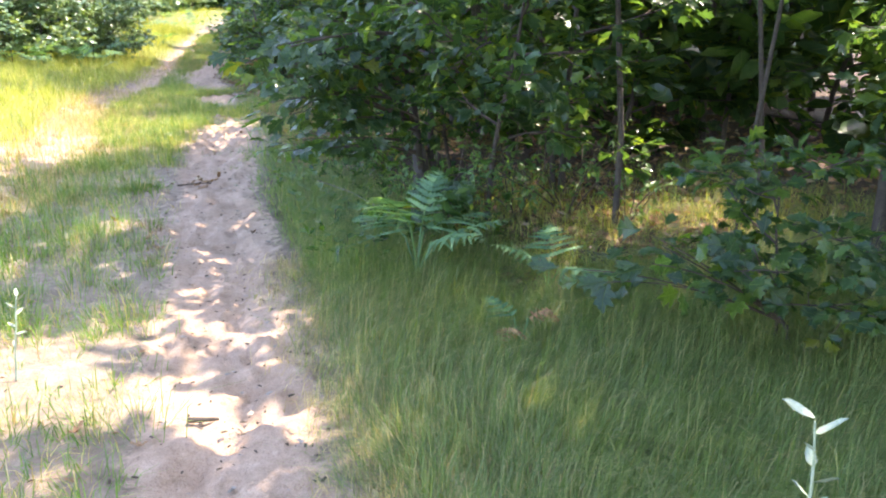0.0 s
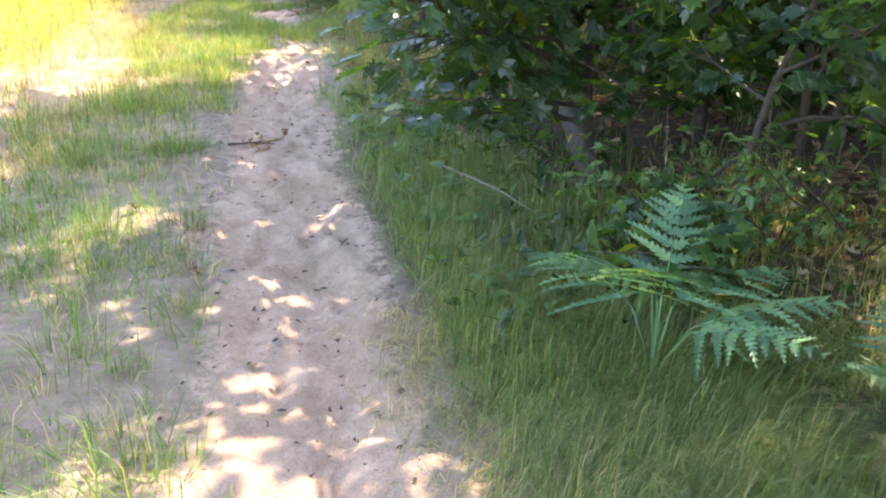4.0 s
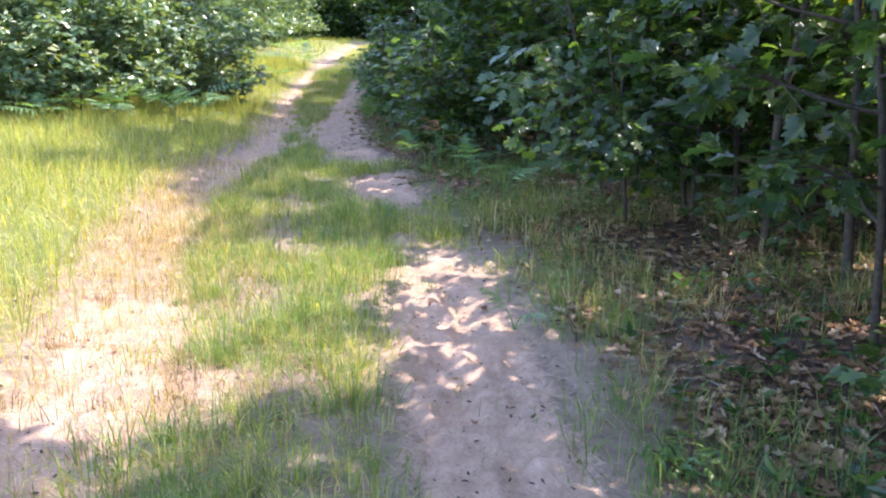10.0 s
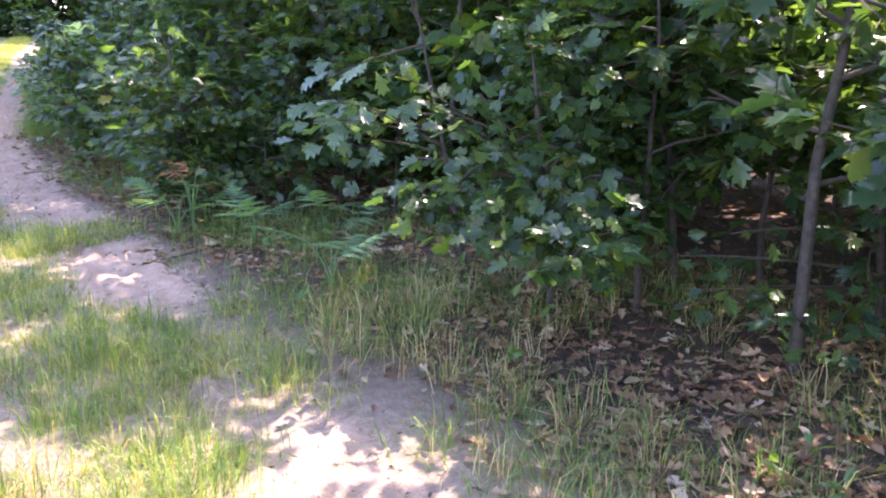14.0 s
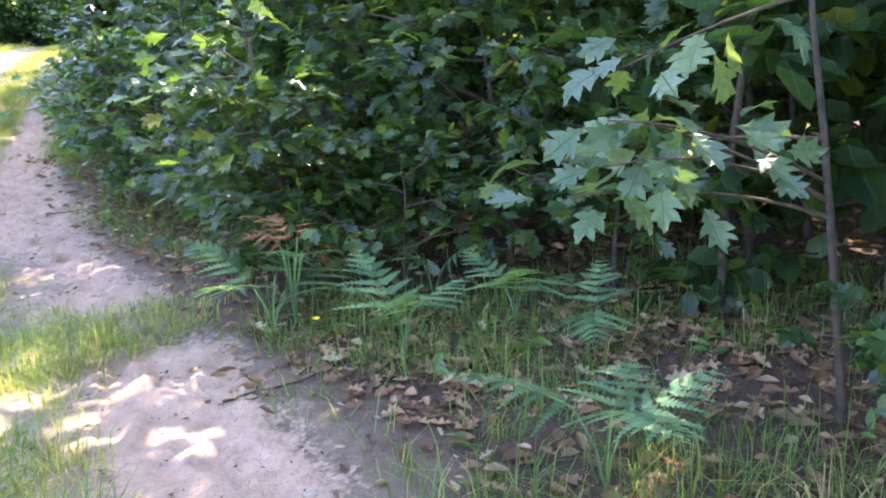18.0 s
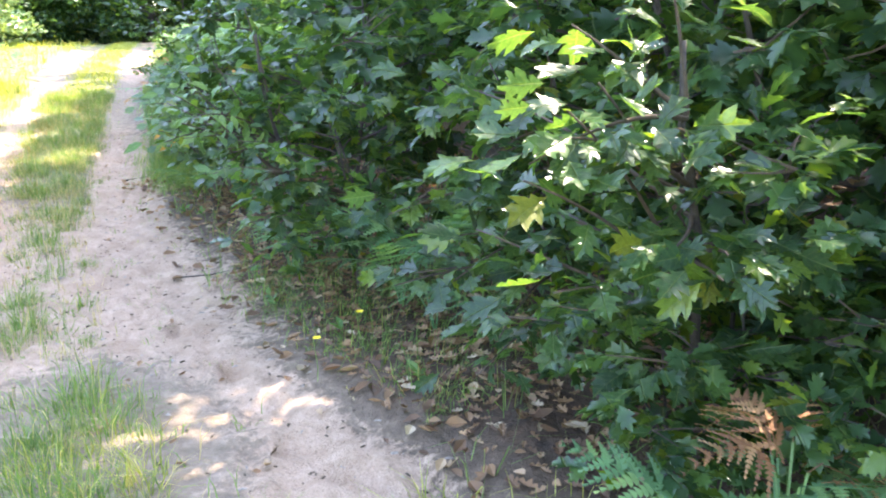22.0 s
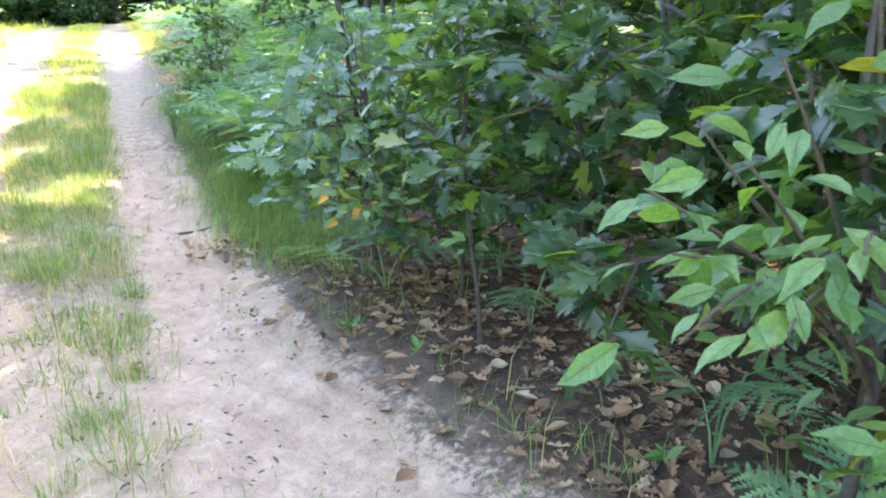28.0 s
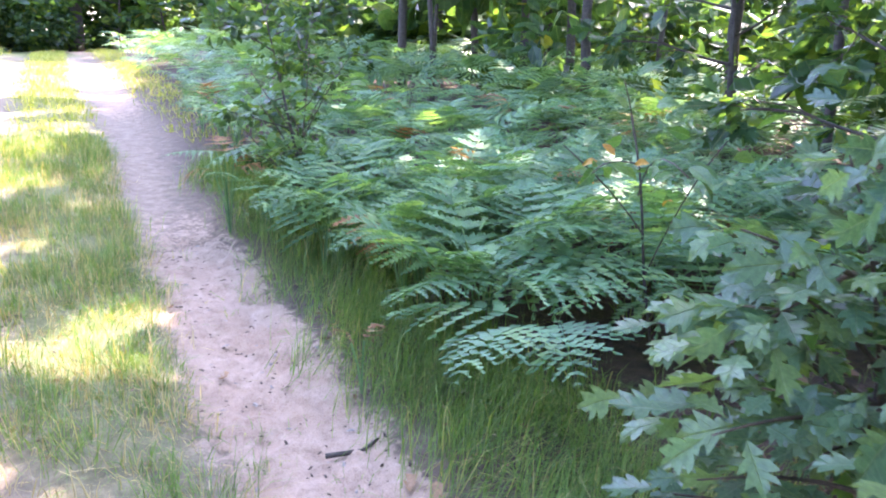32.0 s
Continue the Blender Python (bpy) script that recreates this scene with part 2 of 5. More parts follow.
def bumps(x, y, seed=0.0):
    """Cheap smooth noise on arrays, about -1..1."""
    s = seed * 12.9
    return (np.sin(1.7 * x + 0.6 * y + s) * np.cos(1.1 * y - 0.8 * x + 2.1 * s) + 0.6 * np.sin(3.9 * x - 2.3 * y + 1.3 * s) * np.cos(3.1 * y + 1.9 * x - s) + 0.4 * np.sin(8.7 * x + 5.1 * y + 0.7 * s) * np.cos(7.3 * y - 6.1 * x + s)) / 1.6


RUT_R = [(-5, -0.45), (0, -0.02), (2.5, 0.20), (3.8, 0.32), (5, 0.41), (6.3, 0.54), (8, 0.63), (9, 0.76), (10, 0.87), (11.3, 1.07), (13, 1.15), (14.8, 1.33), (16.2, 1.5), (18.5, 1.36), (20, 1.58), (21.5, 1.78), (23.3, 2.06), (24.4, 2.29), (26.2, 2.72), (28.6, 3.25), (32.3, 4.15), (38, 5.4), (54, 9.3), (75, 14.3)]
RUT_L = [(-5, -2.1), (0, -1.6), (7.4, -1.05), (10.5, -0.72), (14.7, -0.5), (16.2, -0.27), (17.8, 0.35), (19.6, 0.62), (23, 0.85), (25.3, 1.05), (28.5, 1.75), (31.4, 2.35), (36, 3.25), (42, 4.6), (54, 7.5), (75, 12.4)]
WOOD = [(-3, 2.2), (1, 2.6), (3.9, 2.3), (4.8, 1.55), (6.9, 1.45), (8.3, 1.85), (9.8, 2.17), (11.2, 2.4), (12.8, 2.0), (15, 2.0), (18.2, 2.1), (20.3, 2.2), (22.6, 2.5), (26.2, 3.2), (28.6, 3.85), (32.3, 4.85), (38, 6.2), (54, 10.2), (75, 15.3)]


def stretch(y, lo, hi, soft=0.35):
    """1 between lo and hi, fading at both ends."""
    return np.clip((y - lo) / soft + 0.5, 0, 1) * np.clip((hi - y) / soft + 0.5, 0, 1)


def overgrown(y):
    """Where grass has crept across the right rut."""
    return np.maximum(stretch(y, 11.9, 13.9), stretch(y, 15.75, 16.5))


def sand_mask(x, y):
    rag = 1 + 0.22 * bumps(x * 2.1, y * 1.7, 9.0)
    r = np.exp(-(np.abs(x - along(RUT_R, y)) / (0.37 * rag)) ** 4) * np.clip(1.15 + 0.5 * bumps(x * 1.3, y * 0.8, 10.0) * (y < 17), 0.5, 1) * (1 - 0.7 * overgrown(y)) * (1 - 0.85 * stretch(y, 27.0, 33.5, 2.5))
    l = (0.95 - 0.7 * stretch(y, 11.5, 14.8, 0.8) - 0.4 * (y < 9)) * np.exp(-(np.abs(x - along(RUT_L, y)) / (0.35 * rag * np.where(y > 23, 0.62, 1.0))) ** 4) * np.where(y > 23, np.clip(0.75 + 0.8 * bumps(x * 1.4, y * 0.9, 21.0), 0.15, 1), 1.0)
    wide = np.exp(-((y - 20.3) / 2.3) ** 4) * np.exp(-(np.abs(x - 1.08) / 1.0) ** 4) * 0.95
    patch = np.clip(bumps(x * 0.9, y * 0.55, 3.0) * 1.6 + 0.15, 0, 1) * np.exp(-((y - 7.0) / 5.2) ** 6) * np.exp(-((x + 0.75) / 1.1) ** 4)
    pale_left = np.exp(-(((x + 0.6) / 0.5) ** 4 + ((y - 10.4) / 0.9) ** 4)) * 0.8
    tuft = np.exp(-(((x - 0.9) / 0.55) ** 4 + ((y - 17.65) / 0.8) ** 4))
    return np.clip(np.maximum.reduce([r, l, wide, patch * 0.9, pale_left]) * (1 - 0.85 * tuft), 0, 1)


def turf_mask(x, y):
    """Grass-grown soil away from the ruts."""
    bank = np.clip((along(RUT_L, np.clip(y, 0, 50)) - np.where(y > 23, 0.15, 0.45) - x) / 0.3, 0, 1) * np.where(y > 9.5, 1, np.clip((-2.2 - x) / 1.0, 0, 1))
    crown = np.clip((x - along(RUT_L, y) - 0.22) / 0.25, 0, 1) * np.clip((along(RUT_R, y) - 0.25 - x) / 0.25, 0, 1) * np.clip((y - 23.0) / 2.5, 0, 0.8)
    return np.maximum.reduce([bank, crown, np.clip((x - 18) / 3, 0, 1), np.clip((-1.5 - y) / 2, 0, 1), np.clip((y - 50) / 3, 0, 1)])


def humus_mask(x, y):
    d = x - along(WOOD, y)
    # last term widens the leaf mould, also painting in the verge's deep shade
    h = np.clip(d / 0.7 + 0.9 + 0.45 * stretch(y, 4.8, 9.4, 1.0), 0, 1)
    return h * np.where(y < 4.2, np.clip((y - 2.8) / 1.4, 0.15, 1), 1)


def height(x, y):
    h = 0.018 * bumps(x, y, 1.0) + 0.006 * bumps(3.1 * x, 3.1 * y, 2.0)
    h = h - 0.035 * np.exp(-((x - along(RUT_R, y)) / 0.33) ** 2) - 0.035 * np.exp(-((x - along(RUT_L, y)) / 0.33) ** 2)
    h = h + 0.30 * np.clip((along(RUT_L, y) - 0.25 - x) / 1.6, 0, 1) * np.clip((y - 8) / 5, 0, 1) * np.clip((60 - y) / 20, 0, 1)
    d = np.clip((x - along(WOOD, y) + 0.35) / 1.2, 0, 1)
    # past the bracken the land climbs
    return h + 0.12 * d + np.interp(y, (24, 26, 28, 30, 34, 40, 50, 80, 300), (0, 0.10, 0.28, 0.45, 0.65, 0.85, 1.1, 1.5, 2.5))


def level(x, y):
    return float(height(np.array([x]), np.array([y]))[0])


def mesh_of(name, verts, faces, mat, smooth=False):
    """verts (n,3) array; faces: (m,3) or (m,4) array."""
    me = bpy.data.meshes.new(name)
    verts, faces = np.asarray(verts, np.float32), np.asarray(faces, np.int32)
    k = faces.shape[1]
    me.vertices.add(len(verts))
    me.vertices.foreach_set("co", verts.ravel())
    me.loops.add(faces.size)
    me.loops.foreach_set("vertex_index", faces.ravel())
    me.polygons.add(len(faces))
    me.polygons.foreach_set("loop_start", np.arange(0, faces.size, k, dtype=np.int32))
    me.polygons.foreach_set("use_smooth", np.full(len(faces), smooth))
    me.update(calc_edges=True)
    me.materials.append(mat)
    return me


def turn_to(ahead, up):
    """Rotation matrices (n,3,3) whose columns are side, ahead, up-ish."""
    a = ahead / np.maximum(np.linalg.norm(ahead, axis=1, keepdims=True), 1e-6)
    s = np.cross(a, up)
    s /= np.maximum(np.linalg.norm(s, axis=1, keepdims=True), 1e-6)
    return np.stack([s, a, np.cross(s, a)], 2)


def strew(shape, places, turns, sizes):
    """All copies of one small shape (verts, tris) as one vertex and face array."""
    v, f = shape
    out = np.einsum("nij,kj->nki", turns, v) * sizes[:, None, None] + places[:, None, :]
    faces = f[None] + (np.arange(len(places)) * len(v))[:, None, None]
    return out.reshape(-1, 3), faces.reshape(-1, f.shape[1])


def joined(parts):
    vs, fs, n = [], [], 0
    for v, f in parts:
        vs.append(v)
        fs.append(f + n)
        n += len(v)
    return np.concatenate(vs), np.concatenate(fs)


def tube(points, radii, sides=6):
    """A tapered limb along points, closed at its tip."""
    p, r = np.asarray(points, float), np.asarray(radii, float)
    d = np.gradient(p, axis=0)
    d /= np.linalg.norm(d, axis=1, keepdims=True)
    ref = np.array([0.0, 0.0, 1.0]) if abs(d[0, 2]) < 0.8 else np.array([1.0, 0.0, 0.0])
    s = np.cross(d, ref)
    s /= np.linalg.norm(s, axis=1, keepdims=True)
    u = np.cross(s, d)
    a = np.linspace(0, 2 * np.pi, sides, endpoint=False)
    ring = s[:, None] * np.cos(a)[None, :, None] + u[:, None] * np.sin(a)[None, :, None]
    v = (p[:, None] + ring * r[:, None, None]).reshape(-1, 3)
    f = []
    for i in range(len(p) - 1):
        for k in range(sides):
            a0, a1 = i * sides + k, i * sides + (k + 1) % sides
            f += [(a0, a1, a1 + sides), (a0, a1 + sides, a0 + sides)]
    n = (len(p) - 1) * sides
    f += [(n, n + k, n + k + 1) for k in range(1, sides - 1)]
    return v, np.array(f)


def bent(start, ahead, length, rng, n=5, wander=0.12, rise=0.0):
    """Points of a limb that wanders as it grows."""
    d = np.array(ahead, float)
    d /= np.linalg.norm(d)
    out = [np.array(start, float)]
    for _ in range(n):
        d = d + rng.normal(0, wander, 3) + np.array([0, 0, rise])
        d /= np.linalg.norm(d)
        out.append(out[-1] + d * length / n)
    return np.array(out)


def part(name, data, mat, parent, label="", smooth=False):
    me = data if isinstance(data, bpy.types.Mesh) else mesh_of(name, data[0], data[1], mat, smooth)
    ob = new(name, me)
    ob.parent = parent
    if label:
        tagged(ob, label)
    return ob


# ---- leaf shapes: x across, y along, z up ----
def both_sides(rows_half, mids, tris_half):
    """A blade from one half's outline: mids lie on the midrib, the outline is mirrored."""
    nm, no = len(mids), len(rows_half)
    v = [(0, s, z) for s, z in mids] + [(w, s, z) for s, w, z in rows_half] + [(-w, s, z) for s, w, z in rows_half]
    f = [tuple(t) for t in tris_half] + [tuple(i + no if i >= nm else i for i in reversed(t)) for t in tris_half]
    return np.array(v, float), np.array(f)


OAK_FINE = both_sides([(0.06, 0.012, 0.004), (0.17, 0.07, 0.03), (0.30, 0.17, 0.06), (0.335, 0.125, 0.03), (0.45, 0.25, 0.06), (0.63, 0.36, 0.05), (0.60, 0.165, 0.03), (0.70, 0.22, 0.04), (0.86, 0.27, 0.01), (0.815, 0.12, 0.0), (0.88, 0.10, -0.01), (0.95, 0.05, -0.05)], [(0, 0), (0.33, 0.0), (0.66, -0.01), (1.0, -0.10)], [(0, 4, 1), (4, 5, 1), (5, 6, 1), (6, 7, 1), (7, 8, 1), (8, 9, 1), (9, 10, 1), (10, 2, 1), (10, 11, 2), (11, 12, 2), (12, 13, 2), (13, 14, 2), (14, 15, 2), (15, 3, 2)])
BROAD = both_sides([(0.33, 0.28, 0.06), (0.74, 0.24, 0.03)], [(0, 0), (1.0, -0.06)], [(0, 2, 3), (0, 3, 1)])
OAK_PLAIN = both_sides([(0.24, 0.15, 0.05), (0.34, 0.085, 0.02), (0.55, 0.26, 0.06), (0.63, 0.12, 0.02), (0.83, 0.20, 0.0)], [(0, 0), (0.5, 0.0), (1.0, -0.07)], [(0, 3, 1), (3, 4, 1), (4, 5, 1), (5, 6, 1), (6, 7, 1), (7, 2, 1)])
MAPLE_LEAF = both_sides([(0.0, 0.12, 0.02), (0.02, 0.30, 0.05), (0.17, 0.40, 0.05), (0.24, 0.27, 0.03), (0.40, 0.47, 0.03), (0.53, 0.50, 0.01), (0.52, 0.30, 0.02), (0.62, 0.22, 0.02), (0.76, 0.25, -0.01), (0.86, 0.17, -0.03), (0.93, 0.06, -0.05)], [(0, 0), (0.35, 0.0), (1.0, -0.08)], [(0, 3, 1), (3, 4, 1), (4, 5, 1), (5, 6, 1), (6, 7, 1), (7, 8, 1), (8, 9, 1), (9, 10, 1), (10, 11, 1), (11, 12, 1), (12, 13, 1), (13, 2, 1)])
LANCE = both_sides([(0.25, 0.17, 0.05), (0.55, 0.20, 0.04), (0.82, 0.10, -0.03)], [(0, 0), (0.45, 0.0), (1.0, -0.14)], [(0, 3, 1), (3, 4, 1), (4, 5, 1), (5, 2, 1)])
CURLED = both_sides([(0.2, 0.16, 0.14), (0.35, 0.10, 0.05), (0.52, 0.30, 0.22), (0.65, 0.14, 0.07), (0.82, 0.22, 0.20)], [(0, 0.05), (0.5, 0.0), (1.0, 0.12)], [(0, 3, 1), (3, 4, 1), (4, 5, 1), (5, 6, 1), (6, 7, 1), (7, 2, 1)])


SHED = both_sides([(0.2, 0.15, 0.14), (0.5, 0.29, 0.22), (0.8, 0.19, 0.2)], [(0, 0.05), (0.5, 0.0), (1.0, 0.12)], [(0, 3, 1), (3, 4, 1), (4, 5, 1), (5, 2, 1)])


def leafy(tips, dirs, rng, count, size, shape, droop=0.25):
    """Leaves in whorls round twig tips: they spread about the twig's way, faces to the sky."""
    k = len(tips) * count
    base, way = np.repeat(tips, count, 0), np.repeat(dirs, count, 0)
    spin = rng.uniform(0, 2 * np.pi, k)
    side = np.stack([np.cos(spin), np.sin(spin), rng.normal(0, 0.25, k)], 1)
    ahead = way * rng.uniform(0.2, 1.0, (k, 1)) + side * rng.uniform(0.5, 1.1, (k, 1))
    ahead[:, 2] -= rng.uniform(0, 2 * droop, k)
    up = np.tile((0.0, 0.0, 1.0), (k, 1)) + 0.55 * way * (1, 1, 0) + rng.normal(0, 0.36, (k, 3))
    back = rng.uniform(0, 1.0, (k, 1)) * way * size * 0.7
    return strew(shape, base - back, turn_to(ahead, up), size * rng.uniform(0.6, 1.2, k))


def oak(name, seed, tall, wide, foot, tips, per, leaf, mat, shape=OAK_PLAIN, trunk=0.03, limbs=7, lean=(0, 0)):
    """An oak shrub or young tree: tapered trunk, limbs, twigs, and a crown of leaves at their tips."""
    rng = np.random.default_rng(seed)
    root = new(name)
    stem = bent((0, 0, -0.05), (lean[0], lean[1], 1), tall * 0.92, rng, 7, 0.07, 0.05)
    part("trunk", tube(stem, np.linspace(trunk, trunk * 0.25, 8), 7), BARK, root, smooth=True)
    ends, ways, twigs = [], [], []
    per_limb = max(2, tips // limbs)
    for i in range(limbs):
        z = foot + (tall * 0.9 - foot) * (i + 0.3) / limbs
        at = np.array([np.interp(z, stem[:, 2], stem[:, c]) for c in range(3)])
        a = i * 2.4 + rng.uniform(-0.4, 0.4)
        reach = wide * (1.05 - 0.55 * ((z - foot) / max(tall - foot, 0.1)) ** 1.5) * rng.uniform(0.75, 1.1)
        limb = bent(at, (math.cos(a), math.sin(a), rng.uniform(0.05, 0.6)), reach, rng, 5, 0.16, -0.02)
        part("limb", tube(limb, np.linspace(trunk * 0.45, 0.004, 6), 5), BARK, root, smooth=True)
        for j in range(per_limb):
            s = rng.uniform(0.3, 1.0) * 5
            k = min(int(s), 4)
            p = limb[k] + (limb[k + 1] - limb[k]) * (s - k)
            d = rng.normal(0, 1, 3) * (1, 1, 0.55) + (0, 0, 0.12)
            d = d / np.linalg.norm(d) + 0.5 * (limb[k + 1] - limb[k]) / (reach / 5)
            d /= np.linalg.norm(d)
            q = p + d * rng.uniform(0.12, 0.42) * min(1.0, wide)
            q[2] = max(q[2], 0.5 * foot)
            ends.append(q)
            ways.append(d)
            if j % (3 if shape is not BROAD else 11) == 0:
                twigs.append(tube([p, (p + q) / 2 + rng.normal(0, 0.015, 3), q], [0.006, 0.004, 0.002], 3))
    tagged(part("twig_growth", joined(twigs), TWIG, root), kind="stuff")
    part("crown", leafy(np.array(ends), np.array(ways), rng, per, leaf, shape), mat, root, smooth=True)
    return root


# ---- the ground: one sheet, fine along the track, coarse to the horizon ----
def lines(core_lo, core_hi, step, far_lo, far_hi):
    out = list(np.arange(core_lo, core_hi + 1e-6, step))
    s, v = step, core_hi
    while v < far_hi:
        s *= 1.22
        v += s
        out.append(v)
    s, v = step, core_lo
    while v > far_lo:
        s *= 1.22
        v -= s
        out.insert(0, v)
    return np.array(out)


gx, gy = lines(-2.4, 4.4, 0.05, -700, 700), lines(0.8, 27.5, 0.075, -700, 900)
mx, my = np.meshgrid(gx, gy)
mz = height(mx, my)
rng0 = np.random.default_rng(5)
# footprints and tyre crumbs in the loose sand
loose = rng0.normal(0, 1, mx.shape)
soft = (loose + np.roll(loose, 1, 0) + np.roll(loose, 1, 1) + np.roll(loose, (1, 1), (0, 1))) * 0.5
core = (mx > -2.4) & (mx < 4.4) & (my > 0.8) & (my < 27.5)
mz = mz + (0.3 + 0.7 * sand_mask(mx, my)) * (0.0055 * loose + 0.008 * soft) * core
for _ in range(420):
    fy = rng0.uniform(1.0, 27.0)
    fx = float(along(RUT_R if rng0.uniform() < 0.7 else RUT_L, fy)) + rng0.normal(0, 0.17)
    i0, j0 = int(np.searchsorted(gx, fx)), int(np.searchsorted(gy, fy))
    w = slice(max(j0 - 7, 0), j0 + 8), slice(max(i0 - 6, 0), i0 + 7)
    ft = rng0.normal(0.25, 0.4)
    du, dv = (mx[w] - fx) * math.cos(ft) + (my[w] - fy) * math.sin(ft), (my[w] - fy) * math.cos(ft) - (mx[w] - fx) * math.sin(ft)
    q = (du / 0.055) ** 2 + (dv / 0.13) ** 2
    mz[w] += -0.026 * np.exp(-q) + 0.015 * np.exp(-(np.sqrt(q) - 1.35) ** 2 / 0.12)
nx, ny = len(gx), len(gy)
gi = (np.arange(ny - 1)[:, None] * nx + np.arange(nx - 1)[None]).ravel()
gme = mesh_of("ground", np.stack([mx.ravel(), my.ravel(), mz.ravel()], 1), np.stack([gi, gi + 1, gi + 1 + nx, gi + nx], 1), GROUND, True)
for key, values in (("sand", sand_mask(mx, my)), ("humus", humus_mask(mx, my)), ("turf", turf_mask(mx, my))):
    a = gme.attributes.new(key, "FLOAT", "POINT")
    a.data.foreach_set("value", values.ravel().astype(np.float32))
ground = tagged(new("ground", gme), "pale sandy two-rut track through grass and dark leaf mould", "ground", kind="structure")


# ---- grass ----
def blades(x, y, length, width, rng, lean=0.45, curl=0.5, aim=None):
    """Curved blades of three faces each; aim: the angle that each leans to."""
    n = len(x)
    z = height(x, y) - 0.005
    a = rng.uniform(0, 2 * np.pi, n) if aim is None else aim + rng.normal(0, 0.75, n)
    out = np.stack([np.cos(a), np.sin(a)], 1) * (np.abs(rng.normal(0.35 * lean, lean, n))[:, None])
    turn = a + rng.normal(0, 0.9, n)
    side = np.stack([-np.sin(turn), np.cos(turn), np.zeros(n)], 1) * (width * rng.uniform(0.6, 1.3, n))[:, None]
    base = np.stack([x, y, z], 1)
    rise = 1 / np.sqrt(1 + (out ** 2).sum(1))
    mid = base + np.concatenate([out * 0.42, np.full((n, 1), 0.60)], 1) * (length * rise)[:, None]
    tip = base + np.concatenate([out * (1 + curl), np.clip(1.0 - curl * 0.6 * np.linalg.norm(out, axis=1), 0.3, 1)[:, None]], 1) * (length * rise)[:, None]
    v = np.stack([base - side, base + side, mid - side * 0.8, mid + side * 0.8, tip], 1).reshape(-1, 3)
    f = np.array([(0, 1, 3), (0, 3, 2), (2, 3, 4)])[None] + (np.arange(n) * 5)[:, None, None]
    return v, f.reshape(-1, 3)


def scattered(rng, n, x0, x1, y0, y1, keep):
    x, y = rng.uniform(x0, x1, n), rng.uniform(y0, y1, n)
    k = rng.uniform(0, 1, n) < np.clip(keep(x, y), 0, 1)
    return x[k], y[k]


def grass_patch(name, seed, tufts, per, radius, box, keep, length, width, mat, label, lean=0.45, flow=False, curl=0.5):
    """Tufts of blades that lean out from their middle."""
    rng = np.random.default_rng(seed)
    cx, cy = scattered(rng, tufts, *box, keep)
    count = rng.integers(max(1, per // 3), per + per // 2, len(cx))
    size = rng.uniform(0.55, 1.2, len(cx))
    i = np.repeat(np.arange(len(cx)), count)
    off = rng.normal(0, radius, (len(i), 2)) * size[i][:, None]
    x, y = cx[i] + off[:, 0], cy[i] + off[:, 1]
    v, f = blades(x, y, length * size[i] * rng.uniform(0.5, 1.2, len(i)), width, rng, lean, curl, aim=-0.7 + 2.6 * bumps(x * 0.9, y * 0.9, 7.0) if flow else np.arctan2(off[:, 1], off[:, 0]))
    return tagged(new(name, mesh_of(name, v, f, mat)), label, "grass", kind="stuff")


def clumpy(x, y, seed):
    return np.clip(0.45 + 0.9 * bumps(x * 1.6, y * 1.6, seed), 0, 1)


def strip_keep(x, y):
    r, l = along(RUT_R, y), along(RUT_L, y)
    inside = np.clip((x - l - 0.05) / 0.3, 0, 1) * np.clip((r - 0.28 + 0.8 * overgrown(y) - x) / 0.18, 0, 1)
    bare = np.exp(-((y - 19.2) / 1.9) ** 4)
    return inside * np.clip(1.5 * clumpy(x * 1.5, y * 1.5, 4.0) - 0.02, 0, 1) * (1 - 0.75 * sand_mask(x, y)) * (1 - 0.6 * bare) * np.where(y < 9.8, 0.68, 1.0) * np.where(y > 21.5, 1.3, np.where((y > 10.5) & (y < 18.3), 1.35, 1.0)) + 0.05 * inside + 0.08 * inside * (y > 21.5)


def field_keep(x, y):
    edge = np.clip((along(RUT_L, y) + np.where(y < 9.5, 0.6, np.where(y > 21, -0.20, -0.30)) - x) / 0.35, 0, 1)
    return edge * np.where(y < 9.5, np.clip(clumpy(x, y, 5.0) * 0.7 - 0.02, 0, 1), 1.0)


def verge_keep(x, y):
    r = along(RUT_R, y)
    near = np.clip((x - r - 0.30) / 0.2, 0, 1)
    fade = np.clip(1.2 - (x - r - 0.4) / 0.9, 0.14, 1)
    fade = np.where((y > 4.4) & (y < 8.0), np.clip(1.5 - (x - r - 0.4) / 1.0, 0.12, 1), fade)
    fade = np.where((y > 8.0) & (y < 15.2), np.clip(1.1 - (x - r - 0.4) / 3.5, 0.25, 0.85) * np.where(y > 12.6, 1.1, 0.75), fade)
    fade = fade * (1 - 0.85 * stretch(y, 16.3, 22.4, 0.8))
    return near * np.where(y < 4.4, 1.0, fade) * np.clip(clumpy(x, y, 6.0) + np.where(y < 4.4, 0.6, 0.05), 0, 1)


def lawn_keep(x, y):
    d = x - along(RUT_R, y)
    return np.clip((d - 0.33) / 0.25, 0, 1) * np.clip((np.where(x > 1.7, 4.15, 4.8) + 0.3 * bumps(x, y, 17.0) - y) / 0.4, 0.06, 1) * np.clip((5.2 - y) / 0.3, 0, 1) * np.clip((d - 0.1) / 0.9, 0.2, 1)


